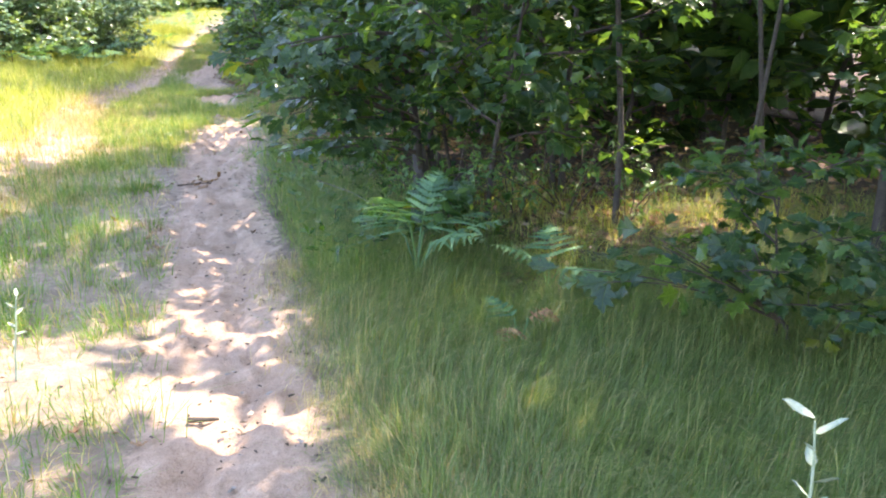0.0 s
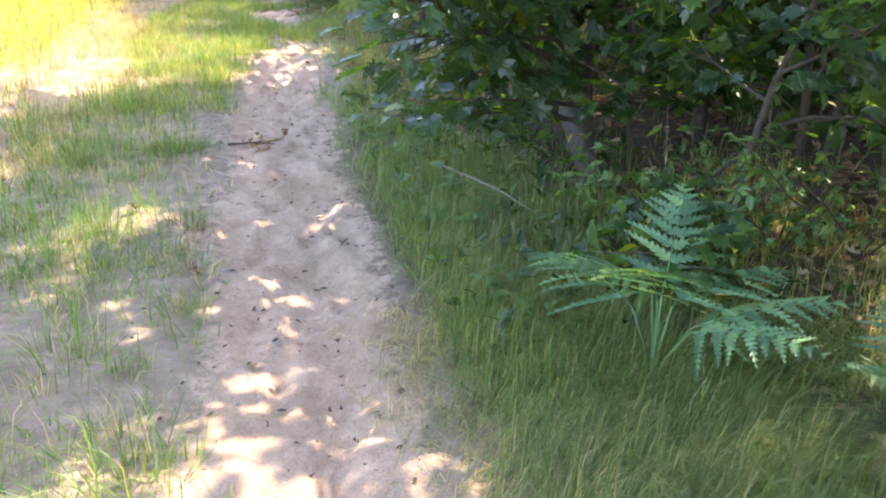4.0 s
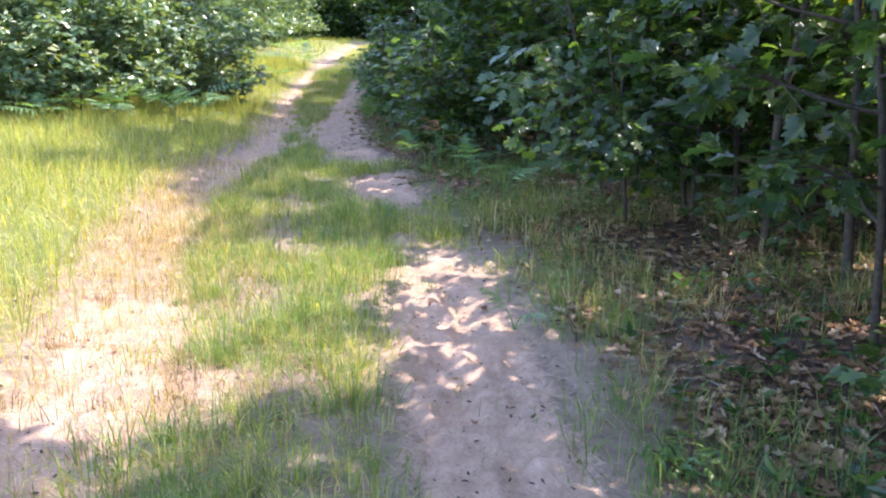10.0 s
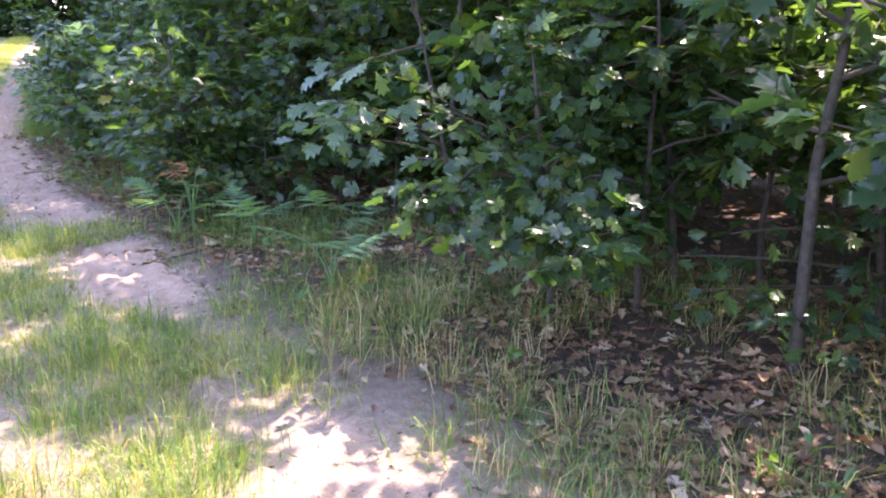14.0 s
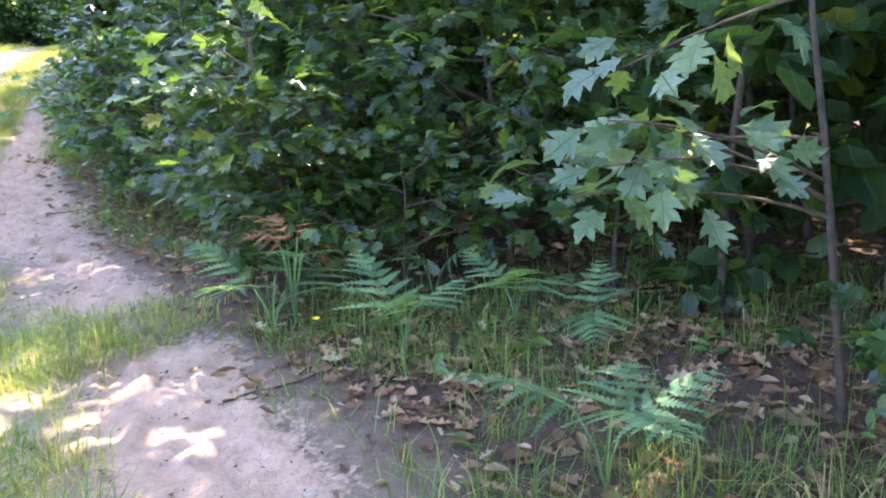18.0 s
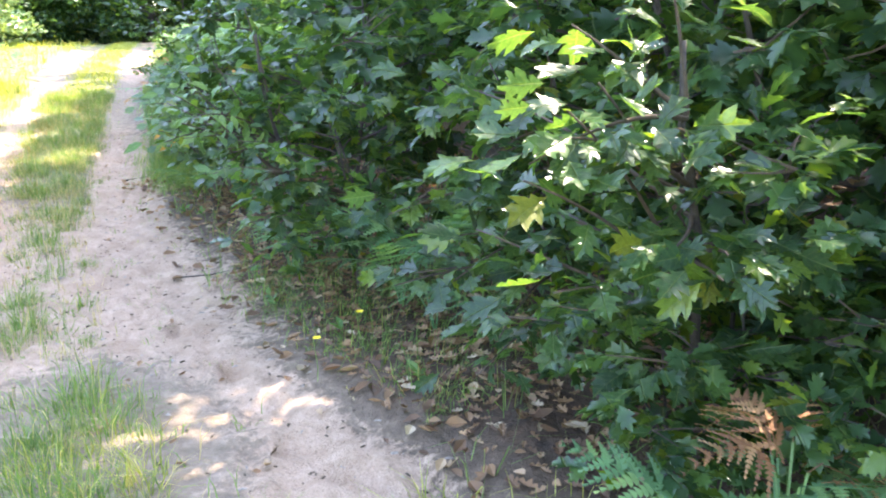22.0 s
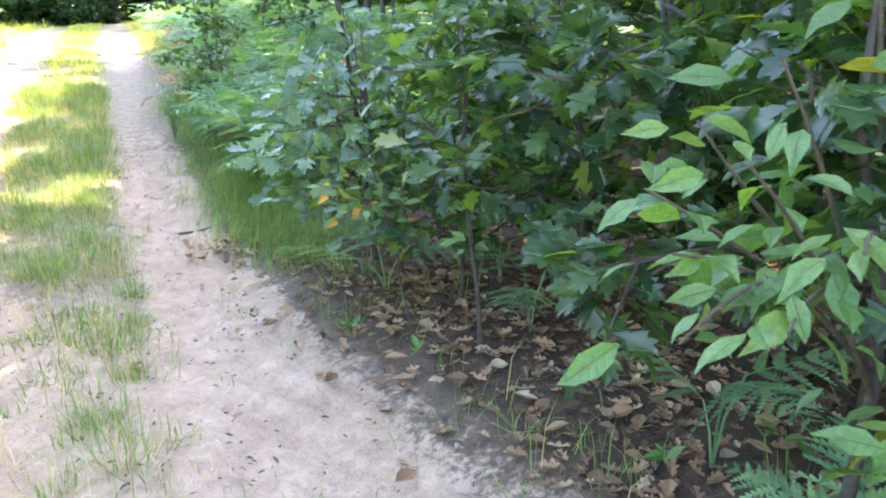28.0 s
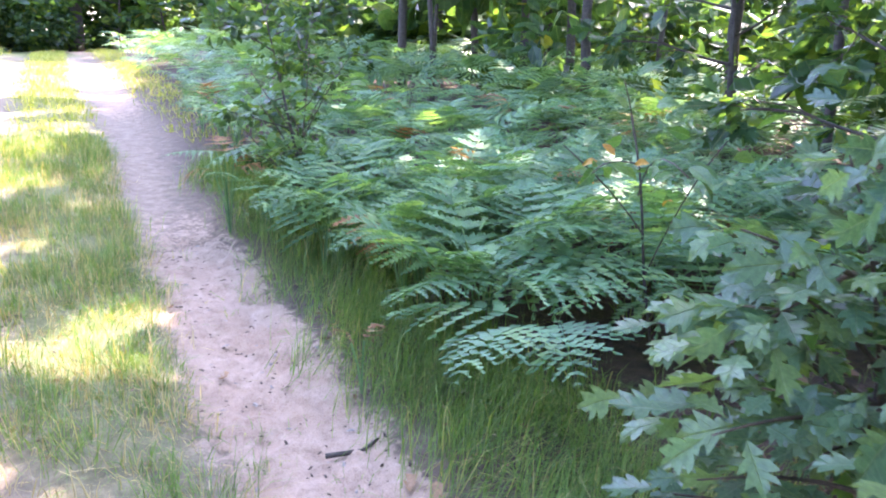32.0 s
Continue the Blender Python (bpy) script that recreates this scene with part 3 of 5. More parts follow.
def far_keep(x, y):
    r, l = along(RUT_R, y), along(RUT_L, y)
    crown = np.clip((x - l - 0.30) / 0.2, 0, 1) * np.clip((r - 0.30 - x) / 0.2, 0, 1)
    side = np.clip((x - r - 0.40) / 0.3, 0, 1) * np.clip((along(WOOD, y) + 0.6 - x) / 0.4, 0, 1)
    return crown + 0.8 * side


grass_patch("strip_grass", 11, 31000, 13, 0.05, (-2, 4.6, 0.6, 31), strip_keep, 0.13, 0.0023, GRASS, "short green grass tufts between the wheel ruts", 1.1)
grass_patch("strip_tall_tufts", 18, 3000, 75, 0.075, (-2, 4.6, 3.0, 31), strip_keep, 0.24, 0.0018, GRASS, "taller grass tufts on the crown of the track", 1.1)
# sunny-coloured blades mixed in to paint the crown as sunlit
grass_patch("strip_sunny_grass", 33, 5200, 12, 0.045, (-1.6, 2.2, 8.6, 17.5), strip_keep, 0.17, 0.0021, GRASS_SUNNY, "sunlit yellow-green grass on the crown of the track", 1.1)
grass_patch("strip_dry_grass", 12, 19000, 6, 0.03, (-2.4, 4.6, 0.6, 31), lambda x, y: strip_keep(x, y) * 0.7 + 0.16 * (x < along(RUT_R, y) - 0.3), 0.12, 0.0022, GRASS_DRY, "sparse straw-coloured grass on the sand", 0.9)
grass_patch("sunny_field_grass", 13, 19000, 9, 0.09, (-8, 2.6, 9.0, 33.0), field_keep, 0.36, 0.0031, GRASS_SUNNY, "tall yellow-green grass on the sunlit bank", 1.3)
grass_patch("near_field_grass", 14, 5200, 13, 0.04, (-4, 0.2, 0.6, 9.5), field_keep, 0.20, 0.0028, GRASS, "thin green grass on sandy soil", 0.8)
grass_patch("verge_grass", 15, 21000, 11, 0.06, (0.4, 4.6, 0.4, 5.0), lawn_keep, 0.27, 0.0014, GRASS_SOFT, "long soft green grass lying over in the verge", 1.9, True, 0.9)
grass_patch("verge_dry_grass", 24, 4200, 8, 0.05, (0.4, 4.6, 0.4, 4.8), lambda x, y: lawn_keep(x, y) * np.clip(1.25 - (x - along(RUT_R, y) - 0.3) / 0.9, 0.12, 1), 0.22, 0.0013, GRASS_DRY, "pale dry stalks lying in the verge grass", 1.9, True, 0.9)
grass_patch("verge_edge_straw", 30, 7000, 9, 0.05, (0.5, 2.2, 0.4, 5.2), lambda x, y: np.exp(-((x - along(RUT_R, y) - 0.62) / 0.30) ** 2), 0.10, 0.0014, GRASS_DRY, "flattened grey straw between sand and verge grass", 1.8, True, 0.9)
grass_patch("verge_edge_grass", 31, 5000, 9, 0.05, (0.5, 2.4, 0.4, 5.2), lambda x, y: np.exp(-((x - along(RUT_R, y) - 0.75) / 0.34) ** 2), 0.13, 0.0014, GRASS_SOFT, "short trodden grass at the verge's edge", 1.7, True, 0.9)
# the same light blades paint sun onto the glade floor
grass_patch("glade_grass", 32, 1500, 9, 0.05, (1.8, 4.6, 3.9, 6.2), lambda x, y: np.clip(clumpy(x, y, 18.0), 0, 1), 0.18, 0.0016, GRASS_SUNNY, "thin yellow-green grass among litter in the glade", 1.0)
grass_patch("shade_grass", 35, 9000, 10, 0.06, (0.9, 2.6, 4.3, 7.2), lambda x, y: np.clip((x - along(RUT_R, y) - 0.42) / 0.2, 0, 1) * np.clip((along(WOOD, y) + 0.35 - x) / 0.4, 0, 1), 0.21, 0.0016, GRASS_SOFT, "soft green grass in the shade of the oaks", 1.7, True, 0.9)
grass_patch("fern_foot_grass", 36, 900, 9, 0.05, (1.75, 2.9, 16.9, 19.2), lambda x, y: np.clip(clumpy(x, y, 21.0) + 0.35, 0, 1) * np.clip((x - along(RUT_R, y) - 0.4) / 0.2, 0, 1), 0.13, 0.0019, GRASS, "short green grass among the litter below the ferns", 1.3, True, 0.8)
grass_patch("rut_straw", 25, 11000, 7, 0.05, (-2.2, 0.6, 7.0, 17.0), lambda x, y: np.exp(-((x - along(RUT_L, y)) / 0.5) ** 2) * (1 - 0.8 * sand_mask(x, y)), 0.15, 0.0022, GRASS_DRY, "sun-bleached straw grass on the old rut", 0.9)
grass_patch("wood_edge_grass", 16, 24000, 10, 0.05, (0.9, 5.0, 4.4, 29), verge_keep, 0.24, 0.0022, GRASS, "green grass along the wood edge", 1.1)
grass_patch("wood_edge_dry_grass", 19, 520, 18, 0.04, (1.5, 4.6, 9.3, 13), verge_keep, 0.26, 0.0022, GRASS_DRY, "bent straw grass among fallen leaves", 0.9)
grass_patch("bracken_edge_grass", 20, 2300, 26, 0.08, (1.8, 4.6, 22.5, 29), lambda x, y: np.exp(-((x - along(RUT_R, y) - 0.75) / 0.30) ** 2), 0.34, 0.0019, GRASS, "deep green grass below the bracken", 1.3, True)
grass_patch("rut_sparse_grass", 34, 2600, 9, 0.04, (-1.2, 3.0, 7.5, 27), lambda x, y: sand_mask(x, y) * np.clip(clumpy(x, y, 20.0) - 0.15, 0, 1) * 0.7, 0.085, 0.0018, GRASS, "sparse short grass springing from the sand", 1.1)
grass_patch("dead_grass_tufts", 28, 420, 55, 0.055, (-1.7, 0.5, 6.0, 12.0), lambda x, y: np.clip((along(RUT_R, y) - 0.35 - x) / 0.3, 0, 1) * np.clip(clumpy(x, y, 16.0) - 0.1, 0, 1) * 0.6, 0.12, 0.0017, GRASS_DEAD, "withered brown grass tufts on the sandy crown", 1.1)
grass_patch("crown_straw", 29, 4200, 8, 0.05, (0.4, 4.6, 20.8, 30.5), lambda x, y: strip_keep(x, y) + 0.1 * (x > along(RUT_L, y)) * (x < along(RUT_R, y) - 0.25), 0.18, 0.0020, GRASS_DRY, "straw grass mixed into the green crown of the track", 1.2)
grass_patch("meadow_grass", 27, 2200, 6, 0.25, (-26, -7.5, -8, 40), lambda x, y: 1.0 + 0 * x, 0.42, 0.012, GRASS_SUNNY, "rough yellow-green meadow beyond the bank", 0.9)
grass_patch("far_track_grass", 17, 26000, 7, 0.07, (0, 15, 30, 60), far_keep, 0.15, 0.005, GRASS_SUNNY, "pale low grass along the far track", 1.0)
grass_patch("far_bank_grass", 23, 3600, 6, 0.10, (-6, 14, 30, 62), lambda x, y: np.clip((along(RUT_L, y) - 0.35 - x) / 0.4, 0, 1) * np.exp(-np.clip(along(RUT_L, y) - x, 0, 9) / 3.0), 0.30, 0.008, GRASS_SUNNY, "pale grass on the far bank")


def grass_tuft(seed, n, length):
    rng = np.random.default_rng(seed)
    off = rng.normal(0, 0.045, (n, 2))
    a = np.arctan2(off[:, 1], off[:, 0])
    v, f = blades(off[:, 0], off[:, 1], length * rng.uniform(0.5, 1.15, n), 0.0017, rng, 1.0, 0.6, a)
    v[:, 2] -= np.repeat(height(off[:, 0], off[:, 1]), 5)
    return mesh_of("grass_tuft", v, f, GRASS)


TUFTS = [grass_tuft(900, 70, 0.15), grass_tuft(901, 110, 0.22), grass_tuft(902, 45, 0.10)]
trng = np.random.default_rng(903)
for x, y, k in [(0.75, 19.65, 1), (0.84, 19.75, 0), (1.48, 22.2, 0), (1.3, 21.6, 2), (1.26, 20.34, 2), (0.88, 20.86, 0), (0.77, 19.2, 1), (1.5, 22.3, 2), (0.95, 20.2, 2), (1.1, 19.4, 2), (1.62, 22.75, 0), (1.59, 22.8, 2), (1.05, 21.3, 2), (0.65, 18.95, 0), (1.0, 18.75, 2), (-0.16, 9.69, 1), (-0.26, 10.24, 1), (0.31, 9.68, 0), (0.3, 9.12, 0), (-0.06, 7.5, 1), (0.62, 10.35, 2), (0.2, 10.6, 0), (0.75, 11.7, 0), (1.0, 11.2, 2), (0.05, 6.25, 0), (-0.3, 6.1, 1), (0.0, 5.3, 0), (-0.15, 4.9, 0), (1.1, 13.6, 0), (0.95, 14.0, 1), (0.8, 13.2, 0), (1.2, 16.6, 0), (0.85, 15.6, 0), (0.5, 15.3, 1), (2.0, 24.0, 2), (1.75, 23.6, 0), (1.9, 25.0, 0), (1.3, 23.3, 1)]:
    tuft = new("grass_tuft", TUFTS[k])
    tuft.matrix_basis = pose(x, y, level(x, y), 0, 0, trng.uniform(0, 360)) @ Matrix.Scale(trng.uniform(0.8, 1.2), 4)
    tagged(tuft, "single green grass tuft growing in the sand", "grass tuft", "grass tufts on the sand")


# ---- oaks ----
protos = [
    oak("oak_shrub", 101, 1.9, 0.95, 0.42, 215, 5, 0.145, OAK, OAK_FINE, trunk=0.020, limbs=11),
    oak("oak_shrub", 102, 2.4, 1.10, 0.50, 255, 5, 0.15, OAK, OAK_FINE, trunk=0.026, limbs=12),
    oak("oak_shrub", 103, 1.4, 0.80, 0.32, 150, 5, 0.14, OAK, OAK_FINE, trunk=0.016, limbs=9),
    oak("young_oak", 104, 3.6, 1.15, 0.75, 190, 5, 0.168, OAK, OAK_FINE, trunk=0.030, limbs=12),
    oak("tall_oak", 105, 7.4, 2.0, 2.4, 330, 4, 0.245, OAK, BROAD, trunk=0.05, limbs=12),
    oak("tall_oak", 106, 6.4, 1.8, 2.1, 310, 4, 0.245, OAK, BROAD, trunk=0.042, limbs=11),
    oak("oak_thicket", 107, 3.4, 1.6, 0.2, 260, 4, 0.28, OAK, BROAD, trunk=0.035, limbs=13),
    oak("maple_shrub", 108, 2.2, 0.95, 0.40, 250, 7, 0.100, OAK, MAPLE_LEAF, trunk=0.022, limbs=10),
    oak("slim_oak", 109, 4.9, 1.15, 2.5, 230, 4, 0.165, OAK, BROAD, trunk=0.022, limbs=11),
    oak("tall_oak", 110, 11.8, 3.0, 4.0, 720, 6, 0.37, OAK, BROAD, trunk=0.075, limbs=15),
]
pale = [oak("hazel_bush", 111, 2.1, 1.20, 0.10, 430, 7, 0.125, HAZEL, BROAD, trunk=0.018, limbs=13), oak("hazel_bush", 112, 2.8, 1.35, 0.12, 470, 7, 0.13, HAZEL, BROAD, trunk=0.024, limbs=14)]
for p in protos:
    kind_of = p.name.split(".")[0]
    tagged(p, {"oak_shrub": "leafy dark green oak shrub at the wood edge", "young_oak": "slender young oak with dark bark and lobed leaves", "tall_oak": "tall oak with a thin dark trunk, added to shade the track", "oak_thicket": "dense dark green thicket deep in the wood", "maple_shrub": "broad-leaved dark green shrub leaning over the leaf litter", "slim_oak": "slim oak with a thin bare stem and a high crown"}[kind_of], "tree" if "shrub" not in kind_of else "shrub", {"oak_shrub": "oak shrubs", "young_oak": "young oaks", "tall_oak": "tall oaks", "oak_thicket": "thickets", "maple_shrub": "maple shrubs", "slim_oak": "slim oaks"}[kind_of])
for p in pale:
    tagged(p, "sunlit grey-green leafy bush beyond the grass bank", "bush", "sunlit bushes")
used = set()


def plant(src, x, y, turn=0.0, size=1.0):
    """Sets a tree or plant on the ground: the first one is the model itself."""
    m = pose(x, y, level(x, y) - 0.02, 0, 0, turn)
    if src.name not in used:
        used.add(src.name)
        src.matrix_basis = m @ Matrix.Scale(size, 4)
        return src
    ob = copy_thing(src, m)
    ob.scale = (size, size, size)
    return ob


rng1 = np.random.default_rng(21)
SMALL, BIG, LOW, YOUNG, TALL, TALL2, THICK, MAPLE, SLIM_OAK, FOREST = range(10)
# model, x, y, size: the near edge of the wood, from the glade to the bracken
# round the glade
GLADE = [(LOW, 2.5, 2.85, 0.62), (BIG, 2.12, 5.15, 0.80), (YOUNG, 2.84, 5.5, 0.8), (BIG, 3.83, 6.4, 0.95), (SLIM_OAK, 3.34, 4.19, 0.78), (SLIM_OAK, 3.55, 4.28, 0.85), (YOUNG, 4.7, 2.6, 1.0), (SLIM_OAK, 2.87, 5.66, 1.0), (SLIM_OAK, 2.75, 4.6, 1.0), (SMALL, 4.4, 3.4, 0.9), (LOW, 3.75, 2.85, 0.9), (SMALL, 2.28, 6.2, 0.85)]
# overhang beside the ruts, open below
OVERHANG = [(YOUNG, 2.4, 7.1, 0.95), (YOUNG, 3.26, 8.07, 1.0), (YOUNG, 2.93, 9.38, 1.0), (YOUNG, 2.5, 8.54, 0.72), (YOUNG, 2.6, 9.29, 0.75), (YOUNG, 3.1, 10.1, 1.0), (YOUNG, 3.15, 10.95, 1.05), (BIG, 2.56, 7.93, 0.80), (SLIM_OAK, 2.93, 9.1, 1.0), (SLIM_OAK, 4.2, 13.0, 0.84), (SLIM_OAK, 3.68, 14.17, 1.0), (BIG, 4.25, 7.2, 1.0), (SMALL, 4.85, 8.44, 1.1), (BIG, 5.02, 9.56, 1.1), (BIG, 5.7, 10.81, 1.0)]
LITTER_EDGE = [(MAPLE, 3.2, 11.9, 0.95), (MAPLE, 3.4, 12.35, 0.8), (BIG, 3.65, 11.99, 0.95), (SMALL, 3.93, 11.63, 1.05), (BIG, 4.26, 12.67, 1.0)]
# the small clearing with bracken
CLEARING = [(YOUNG, 3.92, 13.2, 1.0), (BIG, 4.6, 14.3, 1.0), (BIG, 4.67, 13.52, 1.1), (LOW, 3.48, 14.65, 0.9), (YOUNG, 4.38, 14.53, 1.0), (BIG, 4.69, 15.46, 1.0), (SMALL, 3.78, 15.96, 1.05), (BIG, 3.41, 16.51, 0.92), (BIG, 3.39, 15.36, 0.85), (BIG, 4.16, 16.39, 1.0), (LOW, 2.57, 16.06, 0.80), (SMALL, 2.85, 16.9, 0.80), (LOW, 2.4, 15.8, 0.62), (LOW, 2.65, 15.3, 0.65), (LOW, 2.25, 16.0, 0.55), (BIG, 3.54, 17.06, 1.0)]
# beyond it
BEYOND = [(LOW, 2.43, 18.5, 0.8), (SMALL, 2.86, 19.43, 1.0), (BIG, 3.58, 18.4, 0.95), (BIG, 3.17, 20.32, 0.85), (SMALL, 2.85, 20.5, 0.85), (LOW, 2.75, 21.3, 0.75), (BIG, 4.2, 19.53, 1.0), (LOW, 3.15, 22.05, 0.75), (YOUNG, 4.36, 21.05, 0.8), (SLIM_OAK, 3.86, 20.93, 1.0), (YOUNG, 4.84, 23.04, 0.9), (YOUNG, 7.17, 25.61, 1.1), (YOUNG, 3.63, 26.64, 0.5), (YOUNG, 5.7, 30.47, 0.8)]
for k, x, y, s in GLADE + OVERHANG + LITTER_EDGE + CLEARING + BEYOND:
    plant(protos[THICK if k == BIG and x > 3.8 else k], x, y, rng1.uniform(0, 360), s * 0.72 if k == BIG and x > 3.8 else s)
# deeper in
for row, (depth, step) in enumerate([(3.6, 1.5), (5.2, 1.8), (7.4, 2.3)]):
    for y in np.arange(1.5 + 0.4 * row, 23.0, step):
        yy = y + rng1.uniform(-0.4, 0.4)
        x = float(along(WOOD, yy)) + depth + rng1.uniform(-0.4, 0.4) + (1.1 if row < 2 and 3.4 < yy < 5.4 else 0)
        plant(protos[(YOUNG, THICK, THICK)[int(rng1.integers(0, 3))] if row < 1 else THICK], x, yy, rng1.uniform(0, 360), rng1.uniform(0.85, 1.15))
# tall oaks added, crowns mostly out of view, to shade the track
for x, y in [(3.6, -2.5), (3.3, -0.5), (4, 1.6), (3.6, 3.4), (3.55, 8.54), (3.7, 2.1), (3.9, 0.5), (3.04, 6.8), (3.2, 8.6), (5.2, 8.0), (6.48, 14.53), (5.3, 13.8), (5.1, 15.2), (5.95, 18.91), (5.1, 18.4), (4.6, 20.1), (5.3, 19.5), (5.66, 20.8), (6.55, 24.46), (5.24, 23.42), (8.45, 31.6), (9.44, 32.93), (7.94, 8.63), (8.46, 12.15), (8.85, 16.73), (8.86, 20.56), (10.26, 25.04), (10.76, 29.34)]:
    plant(protos[TALL if rng1.uniform() < 0.5 else TALL2], x, y, rng1.uniform(0, 360), rng1.uniform(0.85, 1.1))
# bigger oaks added farther in, their high crowns shading the later track
for x, y in [(6.1, 19.3), (7.75, 24.08), (8.27, 26.41), (8.69, 28.73), (10.29, 30.58), (10.65, 32.01), (8.25, 22.16), (6.16, 20.8), (11.14, 33.85), (11.83, 35.89)]:
    plant(protos[FOREST], x, y, rng1.uniform(0, 360), rng1.uniform(0.92, 1.08))
# one more added to keep sun off the first stretch of rut
plant(protos[TALL], 3.2, 2.7, 140, 0.95)
# bushes beyond the sunlit bank, and along the far side of the track
for x, y, k, s in [(-8.6, 19.6, 1, 1.0), (-7.4, 20.1, 0, 1.1), (-6.3, 19.7, 1, 1.0), (-5.2, 20.2, 0, 1.1), (-4.2, 19.9, 1, 0.95), (-3.2, 20.1, 0, 1.0), (-2.3, 20.0, 1, 0.9), (-1.7, 20.6, 0, 0.95), (-0.75, 22.0, 1, 0.75), (-0.35, 23.3, 0, 0.8), (-0.2, 24.7, 1, 0.72), (-0.3, 26.4, 0, 0.75), (-1.5, 23.0, 0, 1.0), (-1.2, 25.2, 1, 1.0), (-1.0, 27.0, 0, 1.0)]:
    plant(pale[k], x, y, rng1.uniform(0, 360), s)
for x, y in [(-8.5, 22.4), (-6.5, 22.2), (-4.6, 22.4), (-3.0, 22.3), (-2.3, 24.6), (-2.6, 27.4), (-2.6, 30.2)]:
    plant(protos[THICK], x, y, rng1.uniform(0, 360), rng1.uniform(1.0, 1.3))
for i, (x, y) in enumerate([(-1.4, 28.2), (-0.8, 30.6), (-0.2, 33.2), (0.4, 36.2), (1.2, 39.6), (2.0, 43.5), (2.8, 46.5), (-2.4, 34.0), (-1.4, 38.5), (0.2, 43.5), (2.4, 49.0), (3.6, 52.0)]):
    plant(pale[i % 2], x, y, rng1.uniform(0, 360), rng1.uniform(1.2, 1.5))


for x, y in [(2.5, 57.0), (4.6, 58.2), (7.0, 59.0), (9.4, 59.6), (12.0, 57.6), (13.6, 56.4), (15.2, 55.0), (16.8, 53.0), (9.6, 62.0), (12.8, 61.5)]:
    plant(protos[THICK], x, y, rng1.uniform(0, 360), rng1.uniform(1.3, 1.7))


# ---- the woods that close the view ----
def far_woods(name, seed, n, box, tall, label, leaf=0.55):
    """Foliage of the far trees: leaf sprays gathered into uneven crowns over dark trunks."""
    rng = np.random.default_rng(seed)
    x0, x1, y0, y1 = box
    m = max(6, int((x1 - x0) * (y1 - y0) / 9))
    cx, cy = rng.uniform(x0, x1, m), rng.uniform(y0, y1, m)
    cz, cr = tall * rng.uniform(0, 1, m) ** 1.6 + 0.5, rng.uniform(0.9, 2.2, m)
    i = rng.integers(0, m, n)
    d = rng.normal(0, 1, (n, 3))
    d /= np.linalg.norm(d, axis=1, keepdims=True)
    p = np.stack([cx[i], cy[i], cz[i]], 1) + d * (cr[i] * rng.uniform(0.5, 1.0, n) ** 0.5)[:, None] * (1, 1, 0.8)
    p[:, 2] = height(p[:, 0], p[:, 1]) + np.maximum(p[:, 2], rng.uniform(0.05, 0.4, n))
    ahead = d * (1, 1, 0.2) + rng.normal(0, 0.7, (n, 3))
    up = d + (0, 0, 0.8) + rng.normal(0, 0.3, (n, 3))
    return tagged(new(name, mesh_of(name, *strew(BROAD, p, turn_to(ahead, up), leaf * rng.uniform(0.6, 1.4, n)), OAK)), label, "woods", kind="stuff")


far_woods("far_woods", 61, 34000, (-4, 24, 60, 66), 9.0, "dark far woods closing the track", 0.27)
far_woods("far_woods", 70, 15000, (-6, 30, 66, 72), 13.0, "tall dark woods behind the end of the track", 0.5)
# high foliage added on the sun side to darken the track's end
far_woods("far_woods", 71, 12000, (13, 23, 48, 64), 15.0, "tall woods added to shade the end of the track", 0.42)
far_woods("far_woods", 62, 8000, (16, 30, -4, 52), 6.0, "dense green woods deep behind the oaks")
far_woods("far_woods", 63, 3500, (-22, -9, 16, 46), 5.0, "green woods beyond the grass bank")
far_woods("far_woods", 64, 3500, (-8, 16, -22, -8), 5.0, "green woods at the start of the track")
far_woods("far_woods", 65, 6000, (10.5, 17, 30, 48), 5.0, "green woods behind the bracken bed")
far_woods("far_woods", 67, 20000, (0, 22, 57.5, 62), 3.0, "dark low thicket at the far end of the track", 0.22)
far_woods("far_woods", 68, 10500, (9.3, 17, 22, 35), 2.4, "dark undergrowth behind the bracken bed", 0.29)
wrng = np.random.default_rng(66)
for x, y, r in [(10.4, 58.0, 0.33), (4.0, 60.0, 0.2), (16.0, 49.0, 0.22), (11.3, 36.5, 0.13), (12.2, 33.0, 0.10), (9.2, 33.5, 0.08), (14.0, 38.0, 0.16), (17.0, 34.0, 0.14), (15.5, 28.0, 0.12), (8.7, 18.0, 0.10), (8.9, 18.9, 0.07), (12.0, 14.5, 0.12), (19.0, 26.0, 0.18), (-4.7, 21.0, 0.07)]:
    pine = new("tall_tree")
    pine.matrix_basis = pose(x, y, level(x, y) - 0.1)
    stem = bent((0, 0, 0), (0, 0, 1), 9.5, wrng, 6, 0.025, 0.05)
    part("trunk", tube(stem, np.linspace(r, r * 0.45, 7), 9), BARK, pine, smooth=True)
    ends = stem[-1] + wrng.normal(0, 1.0, (60, 3))
    part("crown", leafy(ends, (ends - stem[-2]) / np.linalg.norm(ends - stem[-2], axis=1, keepdims=True), wrng, 5, 0.27, LANCE), OAK, pine)
    tagged(pine, "straight dark trunk of a tall forest tree", "tree", "tall forest trees")


